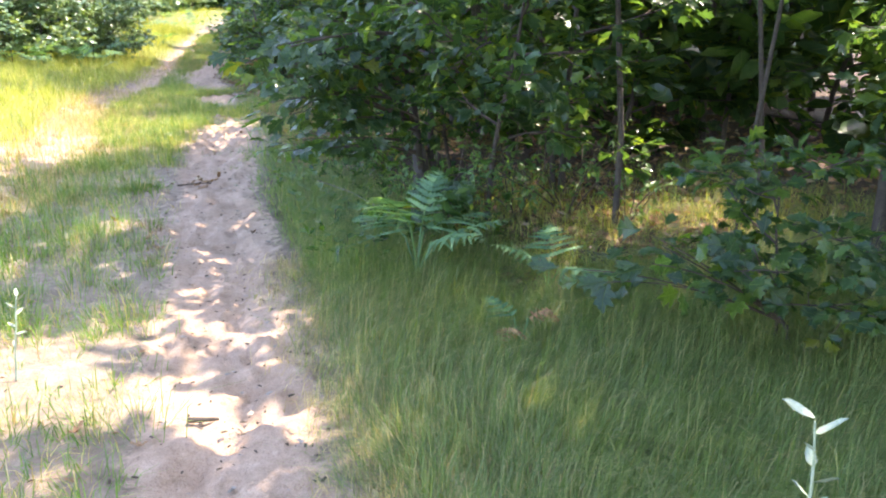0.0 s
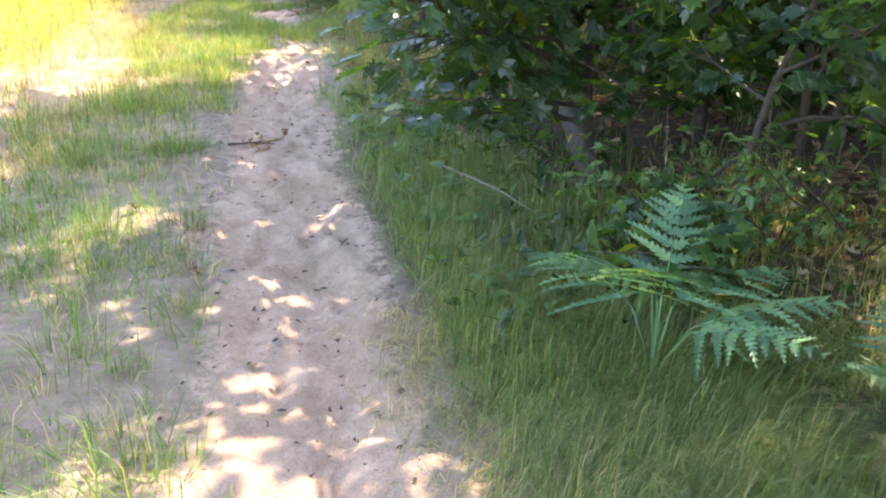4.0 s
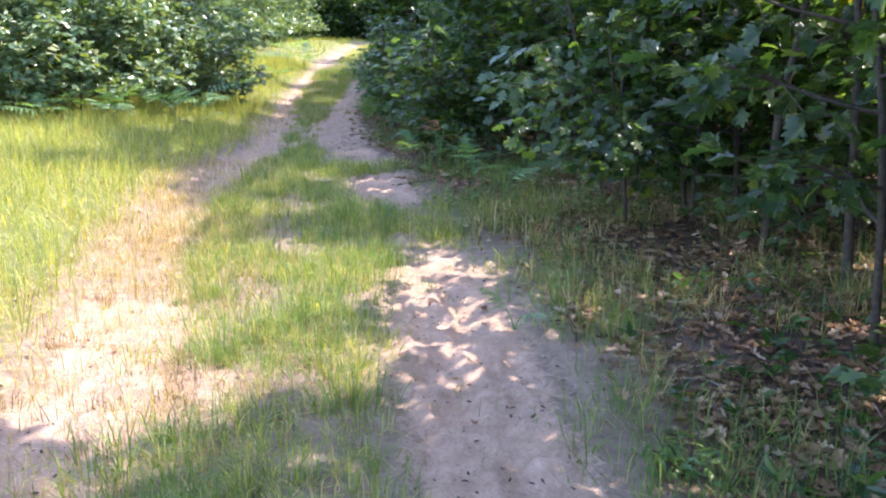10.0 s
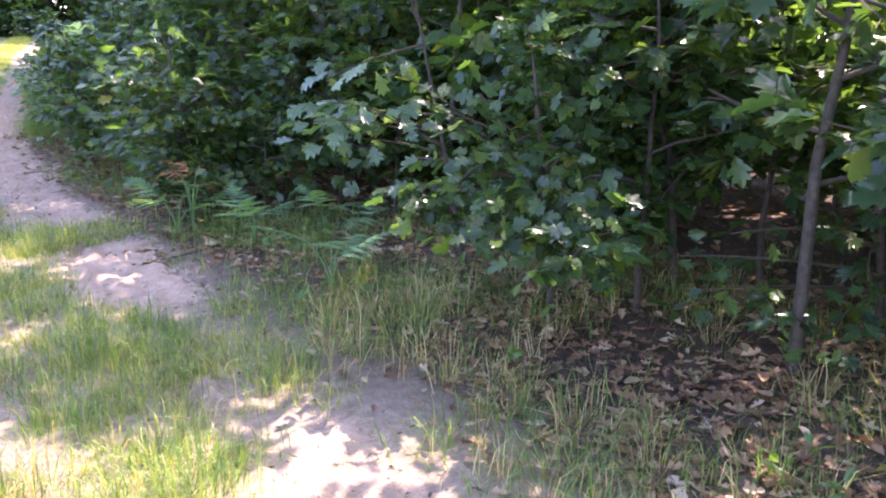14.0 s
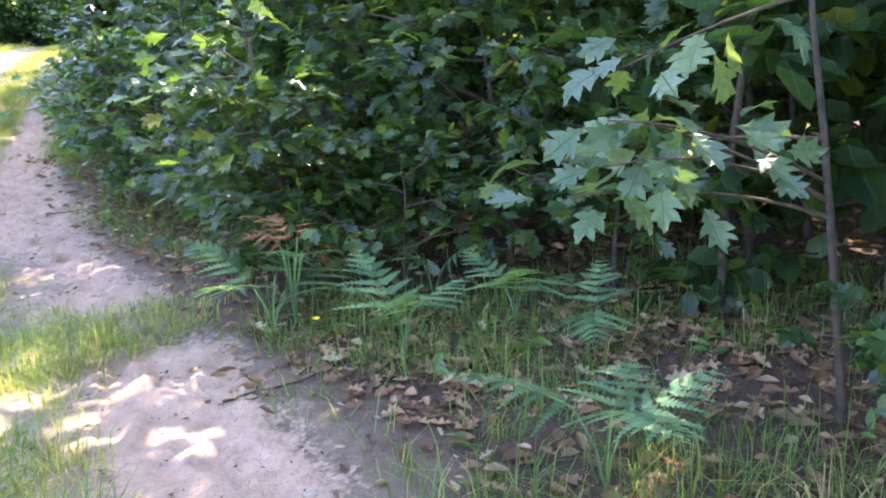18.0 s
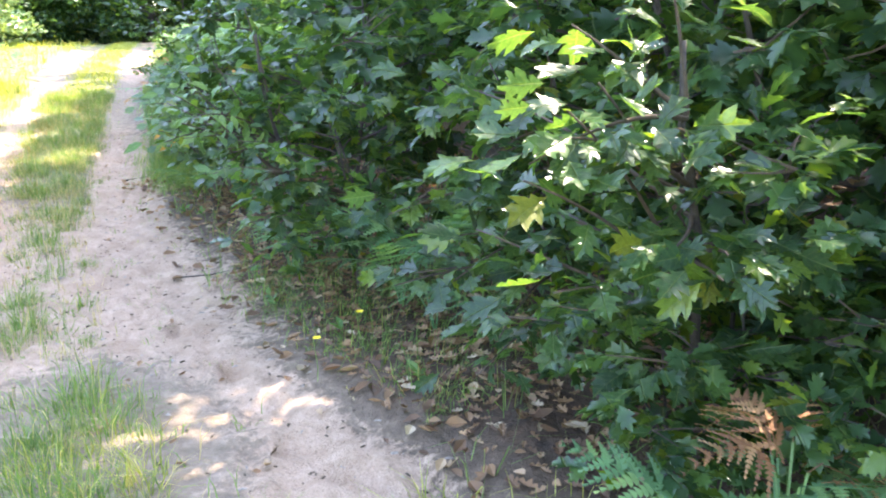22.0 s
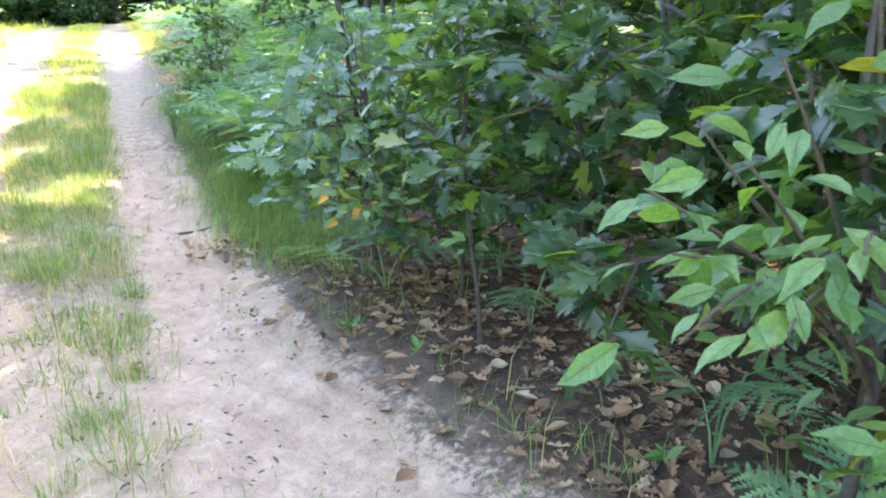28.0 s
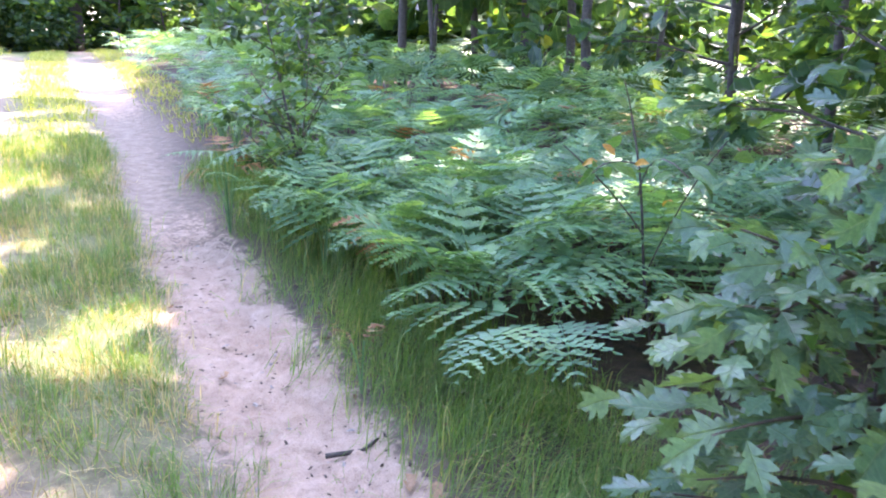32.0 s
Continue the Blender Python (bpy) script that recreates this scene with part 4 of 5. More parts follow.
# ---- bracken ----
def frond_shape(rng, length=0.75, pairs=9, arch=0.5, fine=8):
    """One bracken frond: a broad triangle of leaflets in pairs, each a pointed blade cut into teeth."""
    s = np.linspace(0, 1, 9)
    rib = np.stack([0 * s, length * s * (1 - 0.10 * arch * s), length * arch * (0.9 * s - 1.05 * s * s)], 1)
    v, f = [], []
    for i in range(pairs):
        u = 0.10 + 0.88 * (i / (pairs - 1)) ** 0.88
        at = np.array([np.interp(u, s, rib[:, c]) for c in range(3)])
        span = length * 0.50 * (1 - 0.97 * max(0.0, (u - 0.10) / 0.90)) ** 0.92 + 0.008
        for sg in (-1, 1):
            long_way = span * rng.uniform(0.88, 1.08)
            ax = np.array([sg * 0.90, 0.44 + 0.30 * u + rng.normal(0, 0.05), rng.uniform(-0.16, 0.10)])
            ax /= np.linalg.norm(ax)
            fw = np.array([-ax[1], ax[0], 0.0]) * sg
            teeth = max(3, int(round(fine * (0.35 + 0.65 * long_way / (0.5 * length)))))
            sag = -rng.uniform(0.10, 0.26) * long_way
            half = min(length * 0.50 / pairs, long_way * 0.30)
            fold = rng.uniform(0.05, 0.30) * half
            mid = len(v)
            for k in range(teeth + 1):
                e = k / teeth
                v.append(at + ax * long_way * e + np.array([0, 0, sag * e * e]))
            for dr in (-1, 1):
                for k in range(teeth):
                    e = (k + 0.72) / teeth
                    h = half * (1 - 0.86 * e ** 1.25) * rng.uniform(0.9, 1.1)
                    tip = at + ax * long_way * min(e + 0.45 / teeth, 1.0) + fw * dr * h + np.array([0, 0, sag * e * e + fold * (1 - e)])
                    root = at + ax * long_way * (k + 0.25) / teeth + fw * dr * h * 0.62 + np.array([0, 0, sag * e * e + fold * 0.6 * (1 - e)])
                    n = len(v)
                    v += [root, tip]
                    f += [(mid + k, mid + k + 1, n + 1), (mid + k, n + 1, n)]
    return joined([tube(rib, np.linspace(0.005, 0.001, 9) * length / 0.75, 3), (np.array(v), np.array(f))])


frng = np.random.default_rng(31)
frond_meshes = [mesh_of("frond", *frond_shape(frng, 0.66 + 0.05 * i, 8 + i % 3, 0.15 + 0.12 * (i % 3), 10), FERN) for i in range(5)]
plain_fronds = [mesh_of("frond", *frond_shape(frng, 0.60 + 0.05 * i, 8, 0.3 + 0.1 * i, 6), FERN) for i in range(3)]
dry_frond = mesh_of("frond", *frond_shape(frng, 0.50, 9, 1.2), FERN_DRY)


def fern(x, y, fronds, size, seed, dry=0, label="", tall=0.32, spread=0.35, group="bracken along the wood edge", plain=False):
    """A bracken plant: upright stalks, each bearing one spreading frond."""
    rng = np.random.default_rng(seed)
    root = new("bracken_fern")
    root.matrix_basis = pose(x, y, level(x, y) - 0.01)
    a0 = rng.uniform(0, 360)
    for i in range(fronds + dry):
        turn = a0 + i * 360 / (fronds + dry) + rng.uniform(-25, 25)
        h = tall * size * rng.uniform(0.75, 1.2)
        out = spread * size * rng.uniform(0.15, 0.5)
        r = radians(turn)
        top = np.array([-math.sin(r) * out, math.cos(r) * out, h])
        part("stalk", tube([(0, 0, 0), top * (0.35, 0.35, 0.55), top], [0.005, 0.0045, 0.004], 4), FERN, root)
        me = dry_frond if i >= fronds else plain_fronds[int(rng.integers(0, 3))] if plain else frond_meshes[int(rng.integers(0, 5))]
        ob = part("frond", me, None, root, "shrivelled rust-brown frond" if i >= fronds else "")
        tilt = rng.uniform(0, 38) if i < fronds else rng.uniform(-40, 40)
        ob.matrix_basis = Matrix.Translation(top) @ pose(0, 0, 0, tilt, rng.uniform(-14, 14), turn) @ Matrix.Scale(size * rng.uniform(0.8, 1.15), 4)
    return tagged(root, label or "fresh green bracken fern on leaf mould", "fern", group)


fern(1.4, 4.4, 7, 0.62, 1, label="fresh green bracken fern in the verge grass", tall=0.5)
fern(1.95, 3.9, 3, 0.55, 2)
fern(1.52, 3.3, 1, 0.38, 3, dry=3, label="small bracken fern turning orange in the grass", tall=0.35)
WOOD_FERNS = [(2.55, 8.26, 4, 0.7), (2.94, 8.82, 3, 0.7), (3.32, 9.65, 3, 0.7), (1.26, 10.3, 2, 0.30), (1.98, 15.45, 5, 0.62), (2.75, 15.2, 2, 0.45), (2.2, 13.42, 4, 0.62), (2.3, 14.74, 4, 0.52), (2.8, 14.6, 3, 0.48), (2.95, 14.25, 2, 0.42), (2.5, 17.3, 3, 0.5), (2.65, 17.82, 4, 0.7), (2.86, 18.06, 4, 0.8), (2.5, 18.21, 4, 0.7), (2.96, 18.7, 4, 0.75), (2.21, 18.98, 4, 0.5), (2.49, 19.64, 3, 0.6), (3.33, 19.12, 4, 0.8), (2.76, 20.8, 4, 0.6), (3.06, 21.39, 3, 0.6), (2.6, 21.72, 3, 0.55), (2.42, 18.0, 4, 0.55), (2.38, 17.6, 3, 0.5)]
BANK_FERNS = [(-2.6, 18.9, 4, 0.7), (-1.7, 18.9, 4, 0.7), (-3.5, 18.8, 4, 0.7), (-0.95, 19.6, 4, 0.75), (-0.5, 21.0, 4, 0.7), (-4.4, 18.8, 4, 0.7), (-0.1, 24.0, 4, 0.8), (1.0, 28.0, 4, 0.8), (2.0, 31.5, 4, 0.9)]
for i, (x, y, n, s) in enumerate(WOOD_FERNS + BANK_FERNS):
    fern(x, y, n, s, 40 + i, tall=0.42)
fern(2.11, 15.48, 2, 0.52, 70, dry=6, label="bracken fern with curled rust-brown dead fronds", tall=0.80)
fern(3.2, 26.95, 2, 0.55, 71, dry=5, label="bracken fern with rust-brown dead fronds beside the track", tall=1.0)
fern(2.62, 24.28, 0, 0.30, 72, dry=2, label="small withered orange frond above the grass", tall=0.95)
# the open bracken bed
brng = np.random.default_rng(77)
for i in range(150):
    y = 24.0 + 9.5 * (i / 150) ** 1.15 + brng.uniform(-0.3, 0.3)
    x = float(along(WOOD, y)) + max(0.05, 0.35 - 0.2 * (y - 24)) + brng.uniform(0, 1) ** 1.3 * (3.2 + 0.35 * (y - 22))
    fern(x, y, 5 if i < 70 else 4, brng.uniform(0.58, 0.85), 200 + i, dry=2 if i % 7 == 0 else 0, label="blue-green bracken fern in the open bracken bed", tall=0.60, group="open bracken bed", plain=y > 24.6)


# ---- fallen leaves ----
def litter(name, seed, n, box, keep, size, label):
    rng = np.random.default_rng(seed)
    x, y = scattered(rng, n, *box, keep)
    k = len(x)
    a = rng.uniform(0, 2 * np.pi, k)
    ahead = np.stack([np.cos(a), np.sin(a), rng.normal(0, 0.18, k)], 1)
    up = np.stack([rng.normal(0, 0.35, k), rng.normal(0, 0.35, k), np.ones(k)], 1)
    places = np.stack([x, y, height(x, y) + rng.uniform(0.004, 0.03, k)], 1)
    return tagged(new(name, mesh_of(name, *strew(CURLED if seed in (53, 54, 55, 56, 57) else SHED, places, turn_to(ahead, up), size * rng.uniform(0.55, 1.2, k)), LITTER)), label, "fallen leaves", kind="stuff")


litter("leaf_litter", 51, 6500, (1.2, 7.0, 3.4, 23), lambda x, y: humus_mask(x, y) * (x > along(WOOD, y) - 0.45), 0.085, "brown fallen oak leaves under the shrubs")
litter("glade_litter", 56, 1700, (1.7, 4.3, 4.0, 6.0), lambda x, y: np.clip(clumpy(x, y, 19.0) + 0.25, 0, 1), 0.07, "sunlit brown and ochre leaves on the glade floor")
litter("rutside_litter", 53, 8000, (1.2, 4.2, 7.8, 12.8), lambda x, y: np.clip((x - along(RUT_R, y) - 0.5) / 0.5, 0, 1) * np.clip(clumpy(x, y, 11.0) + 0.25, 0, 1), 0.085, "brown and bleached leaves drifted beside the rut")
litter("clearing_litter", 54, 2100, (1.9, 4.2, 12.8, 15.6), lambda x, y: np.clip(clumpy(x, y, 12.0) + 0.1, 0, 1), 0.085, "grey-brown leaves on the clearing floor")
litter("floor_litter", 57, 6500, (1.7, 4.4, 16.2, 22.6), lambda x, y: np.clip((x - along(RUT_R, y) - 0.38) / 0.3, 0, 1) * np.clip(clumpy(x, y, 23.0) + 0.4, 0, 1), 0.072, "dull brown oak leaves on the shaded floor under the shrubs")
litter("scattered_leaves", 52, 2000, (-2.0, 3.0, 1.0, 26), lambda x, y: 0.30 - 0.22 * sand_mask(x, y), 0.045, "a few dry leaves strewn over the sand")
litter("rut_edge_litter", 55, 3600, (1.2, 3.6, 13.5, 26), lambda x, y: np.exp(-((x - along(RUT_R, y) - 0.62) / 0.26) ** 2) * np.clip(clumpy(x, y, 14.0) + 0.2, 0, 1), 0.048, "small brown leaves and crumbs along the rut's edge")


# ---- far bracken and undergrowth ----
def small_frond():
    """A frond for the distance: a rib of plain leaflets."""
    v, f = [], []
    for i in range(8):
        u = 0.15 + 0.85 * i / 8
        w = 0.42 * (1 - u) ** 0.8 + 0.03
        z = 0.30 * u - 0.35 * u * u
        for sg in (-1, 1):
            n = len(v)
            v += [(0, u, z), (sg * w * 0.5, u + 0.03, z - 0.02), (sg * w, u + 0.10, z - 0.06), (sg * w * 0.5, u + 0.10, z - 0.02)]
            f += [(n, n + 1, n + 3), (n + 1, n + 2, n + 3)]
    return np.array(v, float), np.array(f)


def frond_bed(name, seed, n, box, keep, label, lift=0.45, shape=None):
    rng = np.random.default_rng(seed)
    x, y = scattered(rng, n, *box, keep)
    k = len(x)
    a = rng.uniform(0, 2 * np.pi, k)
    ahead = np.stack([np.cos(a), np.sin(a), rng.normal(0.12, 0.15, k)], 1)
    up = np.stack([rng.normal(0, 0.25, k), rng.normal(0, 0.25, k), np.ones(k)], 1)
    places = np.stack([x, y, height(x, y) + lift * rng.uniform(0.55, 1.3, k)], 1)
    return tagged(new(name, mesh_of(name, *strew(shape or small_frond(), places, turn_to(ahead, up), rng.uniform(0.45, 0.75, k)), FERN)), label, "ferns", kind="stuff")


frond_bed("far_bracken", 81, 2900, (4, 17, 24, 48), lambda x, y: np.clip((x - along(WOOD, y) - 0.1) / 0.4, 0, 1) * np.clip((x - along(WOOD, y) - 1.5) / 3 + (y - 27) / 6, 0, 1), "blue-green bracken spreading under the far trees", 0.55)
frond_bed("bracken_understorey", 83, 520, (2.7, 7.5, 23.0, 28.5), lambda x, y: np.clip((x - along(WOOD, y) - 0.05) / 0.25, 0, 1) * np.clip((6.4 - x + 0.3 * (y - 23)) / 1.5, 0, 1), "blue-green bracken fronds filling the bracken bed", 0.42, frond_shape(np.random.default_rng(84), 1.0, 9, 0.30, 7))
frond_bed("bank_bracken", 82, 900, (-9, 6, 18.5, 46), lambda x, y: (x < along(RUT_L, y) - 0.7) * np.exp(-((x - np.interp(y, (18.4, 20, 26, 36, 46), (-3.0, -1.2, -0.1, 3.0, 6.4))) / np.interp(y, (18.4, 19.4, 22), (5.0, 1.5, 0.5))) ** 2), "sunlit yellow-green bracken below the bushes", 0.45)


# ---- oaks with single leaves, close to the track ----
def leaf_mesh(shape, mat, bend, name):
    v = shape[0].copy()
    wild = np.random.default_rng(int(100 + 50 * bend))
    v = v + wild.normal(0, 0.022, v.shape) * (1, 1, 0.8) * (v[:, 1:2] > 0.1)
    v[:, 2] += bend * (v[:, 1] - 0.4) ** 2 + 0.25 * bend * np.abs(v[:, 0])
    return mesh_of(name, v, shape[1], mat, True)


OAK_LEAVES = [leaf_mesh(OAK_FINE, OAK, b, "leaf") for b in (-0.55, -0.35, -0.1, 0.15, 0.3)]
PALE_LEAVES = [leaf_mesh(OAK_FINE, OAK_PALE, b, "leaf") for b in (-0.55, -0.35, -0.1, 0.15, 0.3)]
CHERRY_LEAVES = [leaf_mesh(LANCE, CHERRY, b, "leaf") for b in (-0.5, -0.25, 0.0)]
MAPLE_LEAVES = [leaf_mesh(MAPLE_LEAF, OAK, b, "leaf") for b in (-0.4, -0.2, 0.1)]
SLIM = (LANCE[0] * (0.75, 0.75, 1.0), LANCE[1])
AUTUMN_LEAVES = [leaf_mesh(SLIM, YELLOW_LEAF, b, "leaf") for b in (-0.9, 0.7)]


def sprays(name, base, stem_top, targets, leaves, per, size, seed, label, category, droop=0.42, odd=0, radius=0.02):
    """A shrub whose limbs reach to the given places, each limb with its own leaves."""
    rng = np.random.default_rng(seed)
    root = new(name)
    z0 = level(base[0], base[1])
    root.matrix_basis = pose(base[0], base[1], z0 - 0.03)
    top = np.array([stem_top[0] - base[0], stem_top[1] - base[1], stem_top[2] - z0])
    stem = np.array([top * s + np.array([0, 0, 0]) + rng.normal(0, 0.015, 3) * (0 < s < 1) for s in np.linspace(0, 1, 6)])
    part("trunk", tube(stem, np.linspace(radius, radius * 0.4, 6), 7), BARK, root, smooth=True)
    for target in list(targets) + [(stem_top[0] - 0.05, stem_top[1], stem_top[2] + 0.14)]:
        goal = np.array([target[0] - base[0], target[1] - base[1], target[2] - z0])
        s = rng.uniform(0.35, 0.9)
        at = stem[0] + top * s
        if at[2] > goal[2] + 0.2:
            at = top * max(0.2, (goal[2] - 0.1) / max(top[2], 0.1))
        way = goal - at
        mid = at + way * 0.5 + np.array([0, 0, 0.10 * np.linalg.norm(way)]) + rng.normal(0, 0.03, 3)
        run = np.array([(1 - u) ** 2 * at + 2 * u * (1 - u) * mid + u * u * goal for u in np.linspace(0, 1, 7)])
        limb = part("limb", tube(run, np.linspace(radius * 0.42, 0.0025, 7), 5), TWIG, root, smooth=True)
        for j in range(per):
            u = 1.0 - 0.62 * (j / per) ** 1.2
            p = np.array([np.interp(u, np.linspace(0, 1, 7), run[:, c]) for c in range(3)])
            d = run[-1] - run[-3]
            d = d / np.linalg.norm(d)
            a = j * 2.4 + rng.uniform(-0.5, 0.5)
            out = np.array([math.cos(a), math.sin(a), rng.uniform(-0.2, 0.35)])
            ahead = d * rng.uniform(0.2, 0.9) + out
            ahead[2] -= rng.uniform(0, 2 * droop)
            up = np.array([-0.35, -0.35, 0.9]) + rng.normal(0, 0.55, 3)
            p = p + out * rng.uniform(0.01, 0.17) * (size / 0.15)
            m = turn_to(ahead[None], up[None])[0] * size * rng.uniform(0.65, 1.15)
            pick = AUTUMN_LEAVES[j % 2] if odd and j % odd == odd - 1 else leaves[int(rng.integers(0, len(leaves)))]
            ob = part("leaf", pick, None, limb, "yellowed leaf" if odd and j % odd == odd - 1 else "")
            ob.matrix_basis = Matrix.Translation(p) @ Matrix([list(r) for r in m]).to_4x4()
    return tagged(root, label, category)


sprays("oak_sapling", (2.55, 2.75), (2.35, 2.8, 0.42), [(1.62, 2.95, 0.50), (1.8, 2.75, 0.56), (2, 2.65, 0.5), (1.78, 3.1, 0.38), (2.05, 3.05, 0.52), (1.9, 2.9, 0.62)], OAK_LEAVES, 9, 0.13, 301, "low oak sapling with blue-green leaves over the grass", "sapling", radius=0.012)
sprays("overhanging_oak", (2.08, 6.3), (1.88, 6.25, 1.5), [(0.72, 5.78, 1.16), (0.80, 5.86, 1.22), (0.88, 5.88, 1.06), (0.86, 5.82, 0.90), (1.0, 5.86, 1.12), (0.98, 5.9, 0.80), (1.0, 5.85, 1.0), (1.15, 5.85, 1.12), (1.02, 6.0, 0.8), (1.2, 6.0, 0.92), (1.1, 6.1, 0.6), (1.28, 6.2, 0.68), (1.35, 6.1, 1.1), (1.3, 5.9, 0.75), (0.98, 6.15, 0.52), (1.45, 6.3, 0.9), (1.4, 6.3, 0.5), (1.45, 6.1, 1.42), (1.25, 6.2, 1.3), (1.6, 6.0, 1.3)], OAK_LEAVES, 20, 0.165, 302, "oak with large glossy lobed leaves hanging over the track", "tree", radius=0.03)
sprays("leaning_oak", (3.02, 13.15), (2.67, 13.2, 1.8), [(2.06, 13.31, 1.11), (2.27, 13.73, 1.05), (2.12, 13.36, 1.22), (2.32, 13.52, 1.2), (2.22, 13.41, 1.35), (2.17, 13.57, 0.98)], PALE_LEAVES, 12, 0.16, 304, "young oak leaning over the small clearing with pale leaves", "tree", radius=0.017)
sprays("leaning_maple", (2.75, 12.1), (2.5, 12.0, 1.5), [(1.80, 12.24, 0.92), (1.84, 12.12, 0.87), (2.06, 12.31, 1.03), (1.90, 11.96, 0.79), (1.93, 11.83, 0.75), (2.06, 12.01, 0.94), (2.15, 12.19, 1.19), (2.19, 12.06, 1.07), (2.09, 11.80, 0.90), (1.98, 11.69, 0.74), (2.16, 11.66, 0.81), (2.27, 11.76, 1.00), (2.39, 12.00, 1.18), (2.34, 11.62, 0.90), (2.45, 11.71, 1.09), (2.07, 11.51, 0.67), (2.24, 11.43, 0.68), (2.39, 11.48, 0.82), (2.59, 11.63, 0.99), (2.36, 12.21, 1.32), (2.54, 11.99, 1.33), (2.66, 11.79, 1.27), (2.16, 12.40, 1.28), (2.07, 12.49, 1.42)], MAPLE_LEAVES, 15, 0.098, 313, "bushy maple with broad dark green leaves over the leaf litter", "tree", odd=0, radius=0.018)
sprays("drooping_oak", (3.9, 10.95), (3.6, 10.95, 1.5), [(2.79, 11.63, 0.58), (2.88, 11.27, 0.49), (3.01, 10.98, 0.40), (3.03, 10.78, 0.33), (3.30, 10.72, 0.55), (3.55, 10.57, 0.59), (3.08, 11.28, 0.72), (3.31, 10.92, 0.77), (3.59, 10.75, 0.84), (3.64, 10.49, 0.72), (2.76, 11.35, 0.40), (3.36, 10.60, 0.42)], OAK_LEAVES, 11, 0.125, 314, "oak with low limbs drooping over the leaf litter", "tree", radius=0.025)
sprays("sunlit_oak", (2.42, 16.01), (2.16, 15.91, 1.45), [(1.75, 15.87, 1.31), (1.80, 15.82, 1.37), (1.88, 15.85, 1.20), (1.72, 15.86, 1.25), (1.66, 15.92, 1.15), (1.70, 15.95, 1.18), (1.95, 15.80, 1.22), (1.89, 15.67, 0.99), (1.94, 15.56, 0.94), (2.00, 15.60, 0.98), (2.29, 15.62, 0.94), (2.20, 15.58, 0.98), (1.82, 16.01, 0.82), (1.76, 16.28, 0.95), (2.05, 16.73, 1.3), (2.03, 15.76, 0.62), (1.86, 16.51, 0.6), (1.92, 16.06, 1.5)], OAK_LEAVES, 13, 0.135, 303, "bushy oak with sunlit yellow-green sprays beside the track", "tree", radius=0.02)
sprays("roadside_oak", (2.8, 17.0), (2.55, 16.95, 1.35), [(1.94, 17.01, 0.87), (2.06, 16.99, 0.92), (1.89, 17.07, 0.84), (1.92, 16.94, 0.64), (1.86, 16.99, 0.59), (2.01, 16.89, 0.76), (2.18, 16.93, 0.98), (2.33, 16.87, 1.03), (2.38, 16.79, 0.97), (2.16, 16.73, 0.76), (2.21, 16.64, 0.70), (2.01, 16.82, 0.62), (2.18, 16.62, 0.59), (2.05, 16.60, 0.46), (1.95, 16.59, 0.35), (2.18, 16.53, 0.47), (2.09, 17.07, 1.35), (2.17, 16.93, 1.28), (2.25, 16.93, 1.39), (2.31, 16.78, 1.23)], OAK_LEAVES, 10, 0.13, 315, "bushy oak with dull green lobed leaves above the ferns", "tree", radius=0.018)
sprays("low_oak", (2.62, 18.6), (2.37, 18.55, 0.95), [(1.82, 18.47, 0.57), (2.11, 18.4, 0.57), (2.03, 18.5, 0.70), (1.94, 18.31, 0.82), (1.74, 18.7, 0.75), (1.9, 18.81, 0.95), (2.1, 18.26, 0.45)], OAK_LEAVES, 8, 0.145, 305, "low bright green oak reaching out over the sand", "shrub", odd=17, radius=0.014)
sprays("wild_cherry", (2.33, 19.07), (2.14, 19.07, 1.5), [(1.63, 19.15, 1.15), (1.54, 18.99, 0.95), (1.63, 18.87, 0.98), (1.72, 18.72, 0.80), (1.6, 18.93, 1.22), (1.75, 19.15, 1.25), (1.61, 19.07, 1.06), (1.85, 19.0, 1.0), (1.7, 18.81, 1.1), (1.9, 19.1, 1.35)], CHERRY_LEAVES, 11, 0.105, 306, "wild cherry with drooping pointed light green leaves", "tree", droop=0.55, odd=31, radius=0.02)
sprays("pale_oak", (2.8, 22.16), (2.65, 22.18, 1.6), [(2.23, 22.27, 0.74), (2.39, 22.49, 0.69), (2.49, 22.27, 1.0), (2.53, 22.2, 1.3), (2.39, 22.47, 0.46), (2.37, 22.32, 0.98), (2.35, 22.38, 0.55), (2.45, 21.94, 0.8), (2.6, 21.99, 1.1), (2.65, 21.88, 0.6), (2.45, 22.6, 0.85), (2.55, 22.38, 0.9), (2.7, 22.05, 1.35), (2.4, 22.16, 0.65), (2.33, 22.32, 0.9), (2.4, 22.27, 0.8), (2.35, 22.32, 1.15), (2.45, 22.05, 1.2)], PALE_LEAVES, 18, 0.128, 307, "oak with blue-grey leaves at the bracken's edge", "tree", radius=0.02)
sprays("blue_oak", (2.75, 21.8), (2.5, 21.75, 1.35), [(2.0, 21.42, 0.98), (2.1, 21.5, 0.85), (2.15, 21.68, 1.1), (2.3, 21.6, 1.25), (2.25, 21.45, 0.68), (2.4, 21.9, 1.0), (2.2, 21.85, 0.8), (2.5, 21.65, 1.4), (2.05, 21.6, 1.05), (2.35, 21.5, 0.95)], PALE_LEAVES, 13, 0.115, 311, "oak with blue-green leaves leaning towards the track", "tree", radius=0.016)
